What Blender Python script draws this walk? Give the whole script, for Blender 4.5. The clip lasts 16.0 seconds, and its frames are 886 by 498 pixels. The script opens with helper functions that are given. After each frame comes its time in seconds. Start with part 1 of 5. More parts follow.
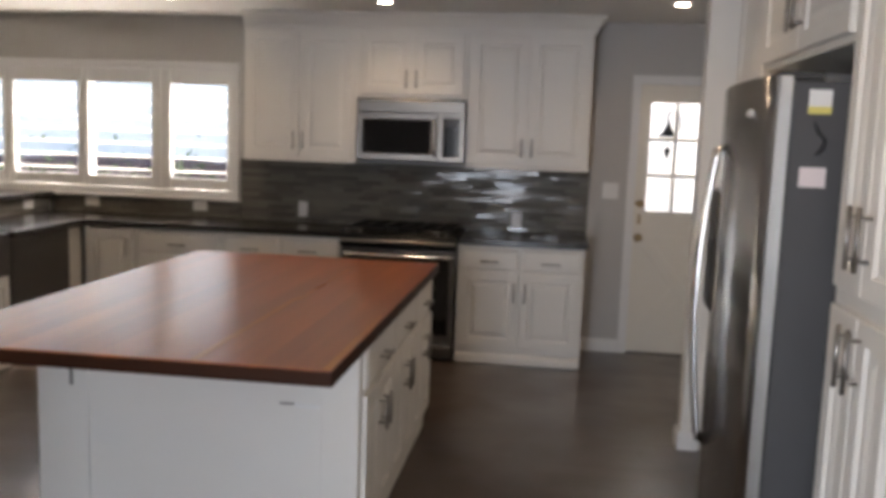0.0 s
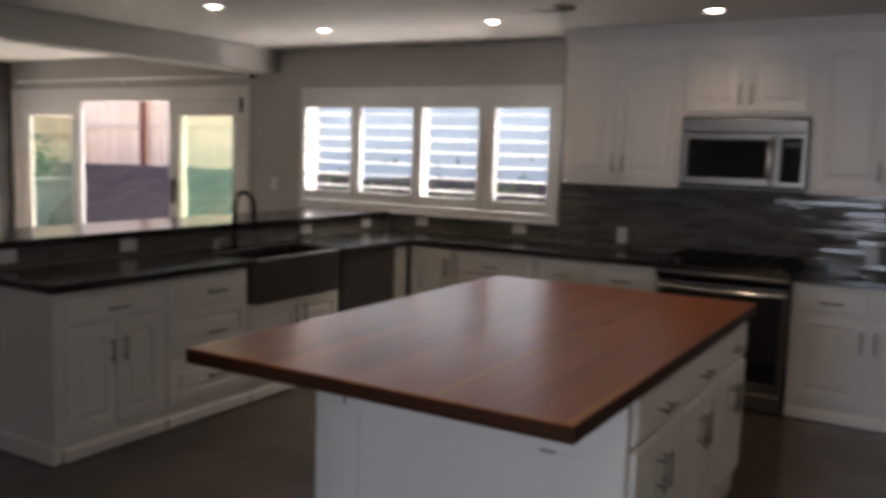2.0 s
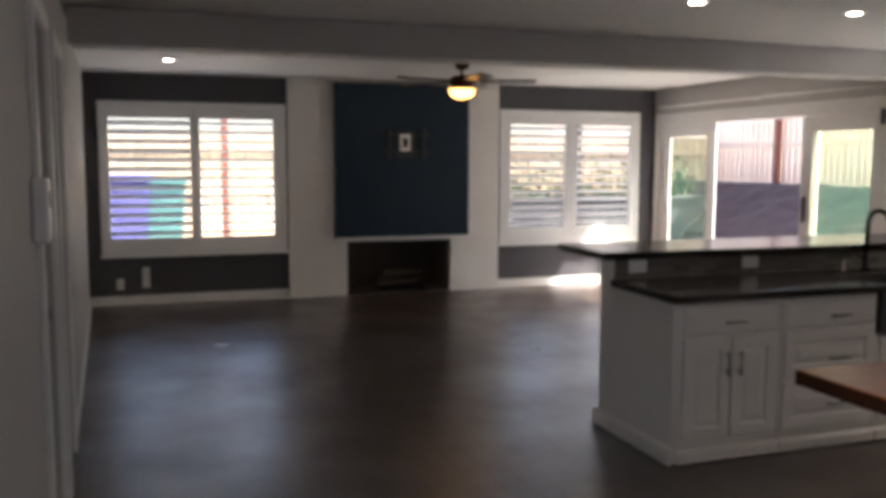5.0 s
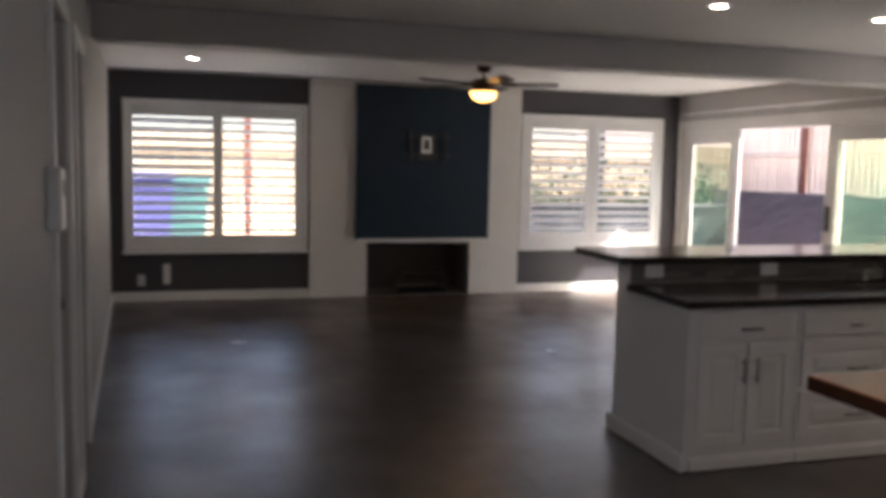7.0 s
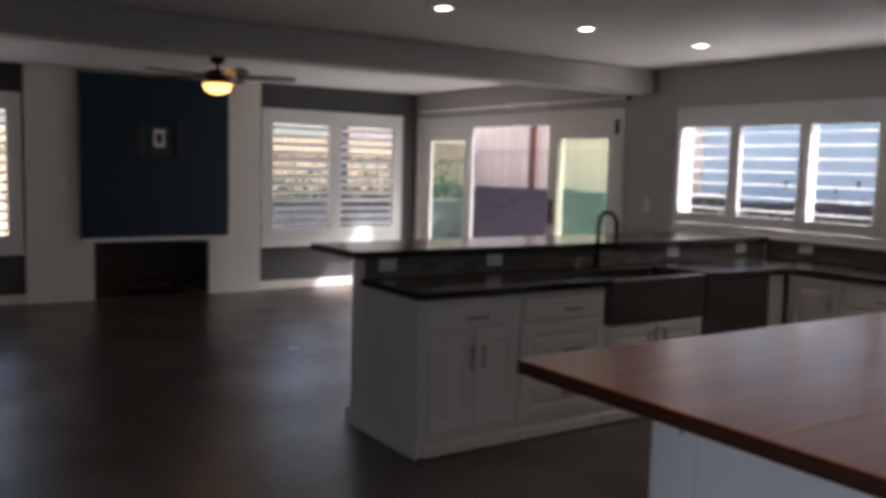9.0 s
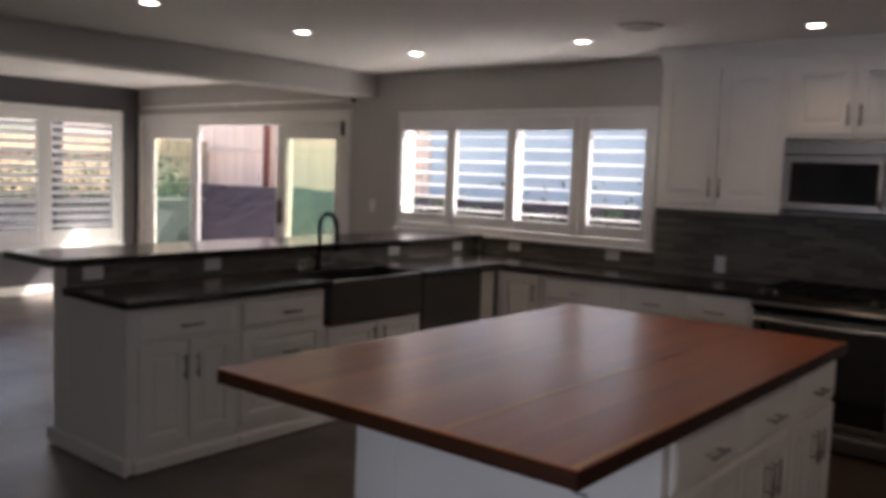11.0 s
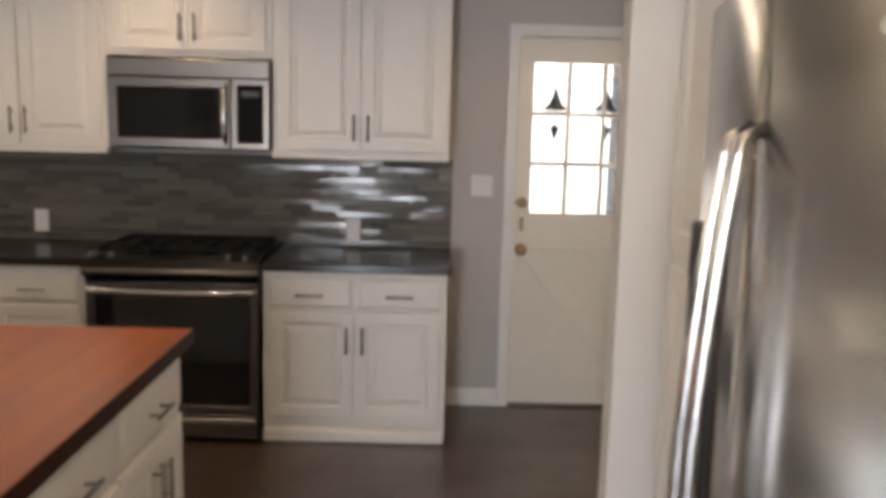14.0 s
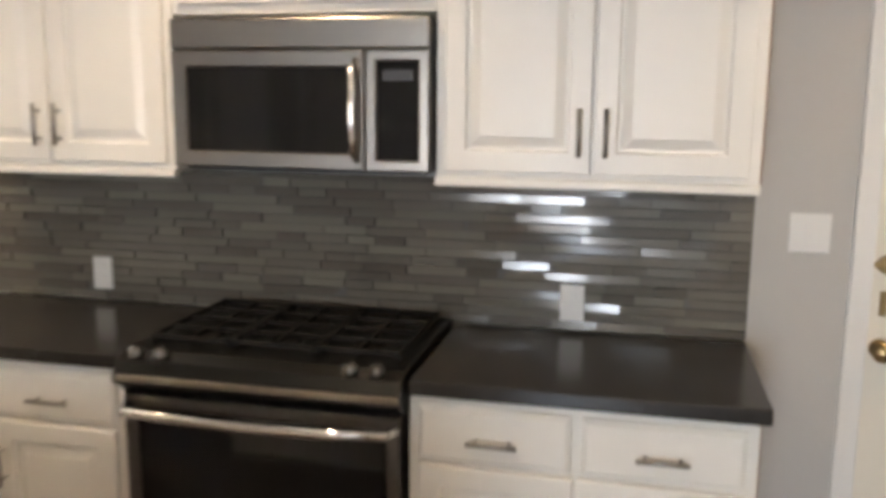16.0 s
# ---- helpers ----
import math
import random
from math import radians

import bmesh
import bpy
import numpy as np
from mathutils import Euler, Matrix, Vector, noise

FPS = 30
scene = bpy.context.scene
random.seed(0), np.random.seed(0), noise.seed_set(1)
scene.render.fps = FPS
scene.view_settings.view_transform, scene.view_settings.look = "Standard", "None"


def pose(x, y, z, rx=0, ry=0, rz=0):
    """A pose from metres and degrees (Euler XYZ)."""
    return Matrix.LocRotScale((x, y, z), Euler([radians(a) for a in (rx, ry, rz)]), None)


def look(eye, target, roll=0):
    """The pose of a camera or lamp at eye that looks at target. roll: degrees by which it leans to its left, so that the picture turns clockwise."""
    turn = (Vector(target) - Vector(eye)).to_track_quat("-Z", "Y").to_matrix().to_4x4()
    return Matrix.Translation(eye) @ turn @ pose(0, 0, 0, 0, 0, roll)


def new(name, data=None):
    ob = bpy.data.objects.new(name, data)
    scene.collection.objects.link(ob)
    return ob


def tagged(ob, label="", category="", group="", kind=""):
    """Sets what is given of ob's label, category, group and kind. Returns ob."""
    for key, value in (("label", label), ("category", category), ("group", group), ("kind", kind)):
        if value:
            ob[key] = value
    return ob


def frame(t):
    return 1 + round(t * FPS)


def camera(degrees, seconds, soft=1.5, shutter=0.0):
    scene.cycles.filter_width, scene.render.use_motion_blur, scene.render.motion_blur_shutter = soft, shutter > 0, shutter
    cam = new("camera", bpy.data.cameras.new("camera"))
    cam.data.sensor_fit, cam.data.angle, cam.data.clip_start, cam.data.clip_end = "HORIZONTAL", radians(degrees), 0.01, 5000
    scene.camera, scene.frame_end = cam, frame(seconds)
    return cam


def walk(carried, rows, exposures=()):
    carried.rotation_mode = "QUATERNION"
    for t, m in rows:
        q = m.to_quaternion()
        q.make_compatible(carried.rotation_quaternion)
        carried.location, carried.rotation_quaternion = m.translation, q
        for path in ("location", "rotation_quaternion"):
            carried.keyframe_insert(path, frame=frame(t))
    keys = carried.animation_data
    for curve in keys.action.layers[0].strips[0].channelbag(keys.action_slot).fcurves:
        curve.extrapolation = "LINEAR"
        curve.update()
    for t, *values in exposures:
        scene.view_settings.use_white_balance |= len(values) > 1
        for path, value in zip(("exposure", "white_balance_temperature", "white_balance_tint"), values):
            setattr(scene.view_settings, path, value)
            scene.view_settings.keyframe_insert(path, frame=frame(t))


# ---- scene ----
cam = camera(54.6, 16.0, soft=4.5, shutter=0.5)
PATH = [
    (0, (0.076, -0.085, 1.569), (-0.177, 1.883, 1.314), 2.0),
    (0.5, (0.263, -0.047, 1.589), (-0.166, 1.891, 1.339), 2.3),
    (1, (0.333, 0.081, 1.576), (-0.283, 1.97, 1.35), 3.2),
    (1.5, (0.295, 0.176, 1.568), (-0.532, 1.985, 1.356), 1.9),
    (2, (0.237, 0.294, 1.569), (-0.781, 2.001, 1.342), 1.7),
    (2.5, (0.215, 0.42, 1.532), (-1.083, 1.927, 1.325), 0.8),
    (3, (0.301, 0.49, 1.558), (-1.203, 1.788, 1.325), 1.3),
    (3.5, (0.299, 0.441, 1.568), (-1.314, 1.593, 1.307), 0.7),
    (4, (0.273, 0.384, 1.562), (-1.453, 1.367, 1.327), 0.1),
    (4.5, (0.27, 0.342, 1.559), (-1.565, 1.106, 1.337), 0.3),
    (4.7, (0.282, 0.32, 1.561), (-1.583, 1.009, 1.347), 0.1),
    (6.8, (0.29, 0.371, 1.547), (-1.626, 0.908, 1.35), 0.3),
    (7, (0.294, 0.364, 1.533), (-1.609, 0.947, 1.337), 1.2),
    (7.5, (0.295, 0.378, 1.521), (-1.568, 1.078, 1.326), 1.5),
    (8, (0.292, 0.423, 1.534), (-1.52, 1.242, 1.315), 1.3),
    (8.5, (0.291, 0.455, 1.532), (-1.451, 1.417, 1.331), 1.2),
    (9, (0.306, 0.471, 1.535), (-1.353, 1.57, 1.342), 1.5),
    (9.2, (0.302, 0.489, 1.507), (-1.317, 1.651, 1.332), 2.4),
    (11.3, (0.465, 0.592, 1.578), (-0.736, 2.18, 1.385), 1.3),
    (11.5, (0.485, 0.622, 1.575), (-0.668, 2.244, 1.378), 1.0),
    (12, (0.502, 0.757, 1.576), (-0.524, 2.463, 1.381), 1.5),
    (12.5, (0.458, 0.888, 1.576), (-0.369, 2.696, 1.355), 2.1),
    (13, (0.351, 1.1, 1.61), (-0.065, 3.042, 1.379), 1.5),
    (13.5, (0.244, 1.386, 1.596), (0.147, 3.368, 1.343), 0.9),
    (14, (0.219, 1.82, 1.578), (0.246, 3.797, 1.278), 1.5),
    (14.5, (0.163, 2.276, 1.584), (0.197, 4.254, 1.289), 1.1),
    (15, (0.118, 2.787, 1.621), (-0.072, 4.754, 1.313), 0.7),
    (15.5, (0.044, 3.249, 1.664), (-0.436, 5.151, 1.275), 0.2),
    (16, (-0.011, 3.751, 1.604), (-0.453, 5.671, 1.263), 0.5),
]
EXPOSURES = [(0, 2.7, 7100, 16), (1.0, 2.5, 7200, 18), (2, 1.9, 6800, 18), (2.5, 1.75, 6400, 17), (3.5, 1.85, 6400, 17), (4, 2.05, 6500, 18), (4.5, 2.2, 6500, 18), (7, 2.15, 6500, 19), (7.5, 2.1, 6500, 19), (8, 1.7, 6400, 19), (9, 1.5, 6200, 19), (11.5, 1.95, 6900, 21),
             (12.5, 2.6, 7700, 23), (13, 2.75, 8000, 22), (13.5, 3.15, 7800, 19), (14.5, 3.3, 7300, 15), (15, 3.45, 7300, 13), (15.5, 3.9, 7300, 12), (16, 4.0, 7200, 12)]
walk(cam, [(t, look(eye, target, roll)) for t, eye, target, roll in PATH], EXPOSURES)

# ---- plan (metres): x east, y north, z up ----
NORTH, FIRE, SOUTH, EAST = 6.44, -9.40, -3.6, 1.48
CEIL = 2.45
SIDE = -0.355             # far end of the wall along the living room's south side
SUN_DIR = Vector((-0.23, -0.62, -0.75)).normalized()

# ---- world and lights ----
world = bpy.data.worlds.new("sky")
scene.world = world
world.use_nodes = True
wn = world.node_tree.nodes
sky = wn.new("ShaderNodeTexSky")
sky.sky_type, sky.sun_disc, sky.dust_density = "NISHITA", False, 3.0
sky.sun_elevation = math.asin(-SUN_DIR.z)
sky.sun_rotation = math.atan2(-SUN_DIR.x, -SUN_DIR.y)
wn["Background"].inputs[1].default_value = 0.15
world.node_tree.links.new(sky.outputs[0], wn["Background"].inputs[0])


def lamp(name, kind, m, energy, colour, **values):
    data = bpy.data.lights.new(name, kind)
    data.energy, data.color = energy, colour
    if kind == "SUN":
        data.angle = values["angle"]
    elif kind == "AREA":
        data.shape = values.get("shape", "RECTANGLE")
        data.size, data.size_y = values["size"], values.get("size_y", values["size"])
        data.spread = values.get("spread", math.pi)
    else:
        data.shadow_soft_size = values["radius"]
    ob = new(name, data)
    ob.matrix_world = m
    return ob


lamp("sun", "SUN", look((0, 0, 30), Vector((0, 0, 30)) + SUN_DIR), 5.0, (1.0, 0.95, 0.86), angle=radians(0.53))
DAY = (0.80, 0.90, 1.0)
WARM = (1.0, 0.76, 0.50)
# skylight entering by the doorway and the hall window behind the walk
lamp("south_light", "AREA", look((-1.02, SOUTH - 0.10, 1.07), (-1.02, 6, 1.0)), 14, (0.66, 0.80, 1.0), size=0.72, size_y=2.0)
lamp("hall_light", "AREA", look((-1.60, -2.50, 1.25), (3, -2.50, 1.2)), 15, (0.82, 0.90, 1.0), size=1.5, size_y=1.6)
# last three cans are unseen, added to brighten cabinet fronts and fridge side
CANS = [(-3.97, 3.26), (-3.97, 4.38), (-3.97, 5.50), (-2.56, 5.56), (-1.10, 5.62), (0.80, 5.55), (-8.0, 0.48), (0.30, 3.55), (0.30, 1.70), (-1.10, 4.38)]
for cx, cy in CANS:
    lamp("can_light", "AREA", look((cx, cy, CEIL - 0.03), (cx, cy + 0.001, 0)), 0.31, WARM, shape="DISK", size=0.12, spread=radians(135))

# ---- materials ----
MATS = {}


def nodes_of(name):
    m = bpy.data.materials.new(name)
    m.use_nodes = True
    MATS[name] = m
    return m, m.node_tree.nodes, m.node_tree.links, m.node_tree.nodes["Principled BSDF"]


def plain(name, colour, rough=0.5, metal=0.0, vary=0.06, scale=3.0, bump=0.0, bump_scale=120.0, fine=0.0, coat=0.0, stretch=(1, 1, 1), random_shift=0.0, spec=0.5):
    """Paint, stone, metal: base colour varied at two scales, with fine relief."""
    m, n, l, b = nodes_of(name)
    tc = n.new("ShaderNodeTexCoord")
    mp = n.new("ShaderNodeMapping")
    mp.inputs["Scale"].default_value = stretch
    l.new(tc.outputs["Object"], mp.inputs[0])
    big, small = n.new("ShaderNodeTexNoise"), n.new("ShaderNodeTexNoise")
    big.inputs["Scale"].default_value, small.inputs["Scale"].default_value = scale, bump_scale
    big.inputs["Detail"].default_value = 5
    l.new(mp.outputs[0], big.inputs["Vector"])
    l.new(mp.outputs[0], small.inputs["Vector"])
    mul = n.new("ShaderNodeMath")
    mul.operation = "MULTIPLY_ADD"
    mul.inputs[1].default_value, mul.inputs[2].default_value = 2 * vary, 1 - vary
    l.new(big.outputs["Fac"], mul.inputs[0])
    val = mul.outputs[0]
    if fine:
        f2 = n.new("ShaderNodeMath")
        f2.operation = "MULTIPLY_ADD"
        f2.inputs[1].default_value, f2.inputs[2].default_value = 2 * fine, -fine
        l.new(small.outputs["Fac"], f2.inputs[0])
        ad = n.new("ShaderNodeMath")
        l.new(val, ad.inputs[0]), l.new(f2.outputs[0], ad.inputs[1])
        val = ad.outputs[0]
    if random_shift:
        oi = n.new("ShaderNodeObjectInfo")
        r2 = n.new("ShaderNodeMath")
        r2.operation = "MULTIPLY_ADD"
        r2.inputs[1].default_value, r2.inputs[2].default_value = 2 * random_shift, -random_shift
        l.new(oi.outputs["Random"], r2.inputs[0])
        gi = n.new("ShaderNodeNewGeometry")
        r3 = n.new("ShaderNodeMath")
        r3.operation = "MULTIPLY_ADD"
        r3.inputs[1].default_value, r3.inputs[2].default_value = random_shift, -random_shift / 2
        l.new(gi.outputs["Random Per Island"], r3.inputs[0])
        a1, a2 = n.new("ShaderNodeMath"), n.new("ShaderNodeMath")
        l.new(r2.outputs[0], a1.inputs[0]), l.new(r3.outputs[0], a1.inputs[1])
        l.new(val, a2.inputs[0]), l.new(a1.outputs[0], a2.inputs[1])
        val = a2.outputs[0]
    hsv = n.new("ShaderNodeHueSaturation")
    hsv.inputs["Color"].default_value = (*colour, 1)
    l.new(val, hsv.inputs["Value"])
    l.new(hsv.outputs[0], b.inputs["Base Color"])
    ro = n.new("ShaderNodeMath")
    ro.operation = "MULTIPLY_ADD"
    ro.inputs[1].default_value, ro.inputs[2].default_value = 0.14 * rough + 0.01, rough - 0.07 * rough
    l.new(big.outputs["Fac"], ro.inputs[0])
    l.new(ro.outputs[0], b.inputs["Roughness"])
    b.inputs["Metallic"].default_value = metal
    b.inputs["Coat Weight"].default_value = coat
    b.inputs["Coat Roughness"].default_value = 0.12
    b.inputs["Specular IOR Level"].default_value = spec
    if bump:
        bp = n.new("ShaderNodeBump")
        bp.inputs["Strength"].default_value, bp.inputs["Distance"].default_value = bump, 0.002
        l.new(small.outputs["Fac"], bp.inputs["Height"])
        l.new(bp.outputs[0], b.inputs["Normal"])
    return m


def wood(name, dark, light, rough, along="X", grain=14.0, coat=0.0, shift=0.0, streak=None, relief=0.12, uneven=0.12, soft_grain=False, coat_rough=0.15):
    """Grain stretched along one axis; shift varies the tone from board to board."""
    m, n, l, b = nodes_of(name)
    tc, mp = n.new("ShaderNodeTexCoord"), n.new("ShaderNodeMapping")
    s = {"X": (0.7, 9, 9), "Y": (9, 0.7, 9), "Z": (9, 9, 0.7)}[along]
    mp.inputs["Scale"].default_value = s
    l.new(tc.outputs["Object"], mp.inputs[0])
    oi = n.new("ShaderNodeObjectInfo")
    off = n.new("ShaderNodeVectorMath")
    off.operation = "MULTIPLY_ADD"
    off.inputs[0].default_value = (37.0, 21.0, 11.0)
    l.new(oi.outputs["Random"], off.inputs[1])
    l.new(mp.outputs[0], off.inputs[2])
    n1, n2 = n.new("ShaderNodeTexNoise"), n.new("ShaderNodeTexNoise")
    n1.inputs["Scale"].default_value, n1.inputs["Detail"].default_value, n1.inputs["Distortion"].default_value = 1.3, 8, 0.6
    n2.inputs["Scale"].default_value, n2.inputs["Detail"].default_value = grain, 3
    l.new(off.outputs[0], n1.inputs["Vector"]), l.new(off.outputs[0], n2.inputs["Vector"])
    mix = n.new("ShaderNodeMath")
    mix.operation = "MULTIPLY_ADD"
    mix.inputs[1].default_value = 0.35
    l.new(n2.outputs["Fac"], mix.inputs[0])
    half = n.new("ShaderNodeMath")
    half.operation = "MULTIPLY"
    half.inputs[1].default_value = 0.75
    l.new(n1.outputs["Fac"], half.inputs[0]), l.new(half.outputs[0], mix.inputs[2])
    val = mix.outputs[0]
    if shift:
        gi = n.new("ShaderNodeNewGeometry")
        s1, s2 = n.new("ShaderNodeMath"), n.new("ShaderNodeMath")
        l.new(oi.outputs["Random"], s1.inputs[0]), l.new(gi.outputs["Random Per Island"], s1.inputs[1])
        s2.operation = "MULTIPLY_ADD"
        s2.inputs[1].default_value, s2.inputs[2].default_value = shift, -shift
        l.new(s1.outputs[0], s2.inputs[0])
        ad = n.new("ShaderNodeMath")
        l.new(val, ad.inputs[0]), l.new(s2.outputs[0], ad.inputs[1])
        val = ad.outputs[0]
    ramp = n.new("ShaderNodeValToRGB")
    ramp.color_ramp.elements[0].position, ramp.color_ramp.elements[1].position = 0.28, 0.78
    ramp.color_ramp.elements[0].color, ramp.color_ramp.elements[1].color = (*dark, 1), (*light, 1)
    if soft_grain:
        mix.inputs[1].default_value, half.inputs[1].default_value = 0.10, 1.0
        n1.inputs["Detail"].default_value, n1.inputs["Distortion"].default_value = 2.5, 0.25
        mp.inputs["Scale"].default_value = tuple(0.55 * v for v in s)
        ramp.color_ramp.elements[0].position, ramp.color_ramp.elements[1].position = 0.12, 0.92
    if streak:
        e = ramp.color_ramp.elements.new(0.92)
        e.color = (*streak, 1)
    l.new(val, ramp.inputs[0])
    l.new(ramp.outputs[0], b.inputs["Base Color"])
    ro = n.new("ShaderNodeMath")
    ro.operation = "MULTIPLY_ADD"
    ro.inputs[1].default_value, ro.inputs[2].default_value = uneven, rough - uneven / 2
    l.new(n1.outputs["Fac"], ro.inputs[0]), l.new(ro.outputs[0], b.inputs["Roughness"])
    b.inputs["Coat Weight"].default_value, b.inputs["Coat Roughness"].default_value = coat, coat_rough
    bp = n.new("ShaderNodeBump")
    bp.inputs["Strength"].default_value, bp.inputs["Distance"].default_value = relief, 0.001
    l.new(n2.outputs["Fac"], bp.inputs["Height"]), l.new(bp.outputs[0], b.inputs["Normal"])
    return m


def glow(name, colour, strength):
    m, n, l, b = nodes_of(name)
    b.inputs["Base Color"].default_value = (*colour, 1)
    b.inputs["Emission Color"].default_value = (*colour, 1)
    b.inputs["Emission Strength"].default_value = strength
    return m


WALL = plain("grey_wall_paint", (0.49, 0.475, 0.455), 0.6, bump=0.25, bump_scale=160, vary=0.03)
WHITE_WALL = plain("white_plaster", (0.74, 0.72, 0.69), 0.65, bump=0.6, bump_scale=45, vary=0.05)
CEILING = plain("ceiling_paint", (0.72, 0.71, 0.69), 0.7, bump=0.4, bump_scale=110, vary=0.03)
CHARCOAL = plain("charcoal_wall_paint", (0.075, 0.072, 0.082), 0.55, bump=0.2, bump_scale=160, vary=0.05)
NAVY = plain("navy_panel_paint", (0.011, 0.027, 0.045), 0.6, spec=0.3, bump=0.15, bump_scale=150, vary=0.08)
TRIM = plain("white_trim_paint", (0.80, 0.79, 0.77), 0.35, vary=0.03, bump=0.08)
CAB = plain("white_cabinet_paint", (0.80, 0.775, 0.73), 0.36, vary=0.025, bump=0.06, bump_scale=60)
SHUT = plain("white_shutter_paint", (0.80, 0.80, 0.80), 0.4, vary=0.02)
STONE = plain("black_quartz", (0.021, 0.0175, 0.0155), 0.19, vary=0.25, scale=40, fine=0.3, bump_scale=700)
TILE = plain("grey_glass_tile", (0.158, 0.145, 0.124), 0.10, spec=0.35, vary=0.14, scale=5, random_shift=0.28, stretch=(1, 1, 3), bump=0.14, bump_scale=10)
GROUT = plain("grey_grout", (0.12, 0.12, 0.115), 0.8, vary=0.1, scale=20, bump=0.3)
STEEL = plain("brushed_steel", (0.235, 0.212, 0.19), 0.30, metal=1.0, vary=0.05, scale=2, bump=0.04, bump_scale=90, stretch=(0.05, 1, 6))
STEEL_V = plain("brushed_steel_door", (0.50, 0.505, 0.50), 0.23, metal=1.0, vary=0.04, scale=2, bump=0.0, bump_scale=60, stretch=(1, 0.05, 4))
DARK_STEEL = plain("dark_stainless", (0.16, 0.15, 0.145), 0.3, metal=1.0, vary=0.06, scale=2, bump=0.08, bump_scale=90, stretch=(1, 0.05, 6))
NICKEL = plain("brushed_nickel", (0.33, 0.31, 0.29), 0.33, metal=1.0, vary=0.05, scale=30)
MATS["brushed_steel_door"].node_tree.nodes["Principled BSDF"].inputs["Anisotropic"].default_value = 0.5
MATS["brushed_steel_door"].node_tree.nodes["Principled BSDF"].inputs["Anisotropic Rotation"].default_value = 0.25
for key, value in (("Anisotropic", 0.55), ("Anisotropic Rotation", 0.0)):
    MATS["brushed_steel"].node_tree.nodes["Principled BSDF"].inputs[key].default_value = value
BLACK_STEEL = plain("black_stainless", (0.085, 0.082, 0.084), 0.3, metal=1.0, vary=0.06, scale=2, bump=0.05, bump_scale=90, stretch=(0.05, 1, 6))
CHROME = plain("bright_chrome", (0.75, 0.74, 0.72), 0.12, metal=1.0, vary=0.03)
BLACK_GLASS = plain("black_glass", (0.006, 0.006, 0.007), 0.06, vary=0.1)
ENAMEL = plain("black_enamel", (0.006, 0.006, 0.006), 0.33, vary=0.1, spec=0.25)
IRON = plain("black_cast_iron", (0.007, 0.007, 0.007), 0.6, spec=0.2, vary=0.15, bump=0.4, bump_scale=200)
FRIDGE_SIDE = plain("fridge_side_grey", (0.06, 0.06, 0.064), 0.5, vary=0.05, bump=0.3, bump_scale=300)
PLASTIC = plain("white_plastic", (0.78, 0.77, 0.75), 0.35, vary=0.02)
YELLOW = plain("yellow_label_paper", (0.70, 0.62, 0.18), 0.6, vary=0.08)
PINK = plain("pale_pink_paper", (0.74, 0.66, 0.67), 0.6, vary=0.05)
DARK_PLASTIC = plain("dark_plastic", (0.03, 0.03, 0.032), 0.4, vary=0.05)
CREAM = plain("cream_door_paint", (0.80, 0.75, 0.66), 0.4, vary=0.03, bump=0.1)
SOOT = plain("sooty_firebrick", (0.10, 0.078, 0.062), 0.85, vary=0.35, scale=9, bump=0.6, bump_scale=50)
LOG = wood("charred_log", (0.02, 0.015, 0.011), (0.08, 0.058, 0.042), 0.85, "Y")
FAUCET = plain("dark_bronze_faucet", (0.05, 0.045, 0.042), 0.25, metal=1.0, vary=0.1)
GREY_STUCCO = plain("grey_stucco", (0.50, 0.58, 0.62), 0.9, vary=0.12, bump=0.8, bump_scale=70)
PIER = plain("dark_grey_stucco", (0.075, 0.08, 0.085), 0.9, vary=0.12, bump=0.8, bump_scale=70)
SIDE_WOOD = wood("raw_wood_side", (0.20, 0.11, 0.065), (0.36, 0.22, 0.14), 0.6, "Z")
BRONZE = plain("oiled_bronze", (0.07, 0.035, 0.02), 0.35, metal=0.8, vary=0.2, scale=20)
BLADE = wood("dark_walnut_blade", (0.018, 0.011, 0.008), (0.05, 0.032, 0.02), 0.4, "X")
BRASS = plain("aged_brass", (0.42, 0.30, 0.16), 0.3, metal=1.0, vary=0.1, scale=30)
CONCRETE = plain("patio_concrete", (0.60, 0.58, 0.54), 0.85, vary=0.15, scale=1.5, bump=0.4, bump_scale=60)
EARTH = plain("dark_mulch", (0.055, 0.035, 0.035), 0.95, vary=0.5, scale=7, bump=1.0, bump_scale=25, fine=0.3)
# backlit north fence: brightness put into the colour by paling the boards
FENCE = wood("paled_fence_board", (0.66, 0.48, 0.38), (0.86, 0.70, 0.57), 0.8, "Z", shift=0.15)
# sunny-side copy of the fence timber, yellow sunlight in its colour
SUNNY_FENCE = wood("sunny_fence_board", (0.46, 0.33, 0.20), (0.66, 0.51, 0.34), 0.8, "Z", shift=0.15)
POST = wood("red_stained_post", (0.16, 0.05, 0.035), (0.28, 0.09, 0.06), 0.7, "Z")
BLUE = plain("blue_vinyl", (0.11, 0.11, 0.33), 0.5, vary=0.12, scale=4)
GREEN = plain("green_vinyl", (0.10, 0.28, 0.24), 0.5, vary=0.12, scale=4)
STUCCO = plain("pale_stucco", (0.80, 0.78, 0.74), 0.9, vary=0.08, bump=0.8, bump_scale=70)
LEAF = plain("hedge_leaf", (0.055, 0.10, 0.03), 0.6, vary=0.3, scale=8, random_shift=0.3)
FLOOR_WOOD = wood("dark_oak_floor", (0.028, 0.016, 0.0105), (0.074, 0.045, 0.031), 0.38, "X", grain=9, shift=0.14, coat=1.0, coat_rough=0.30, relief=0.06)
fn, fl = FLOOR_WOOD.node_tree.nodes, FLOOR_WOOD.node_tree.links
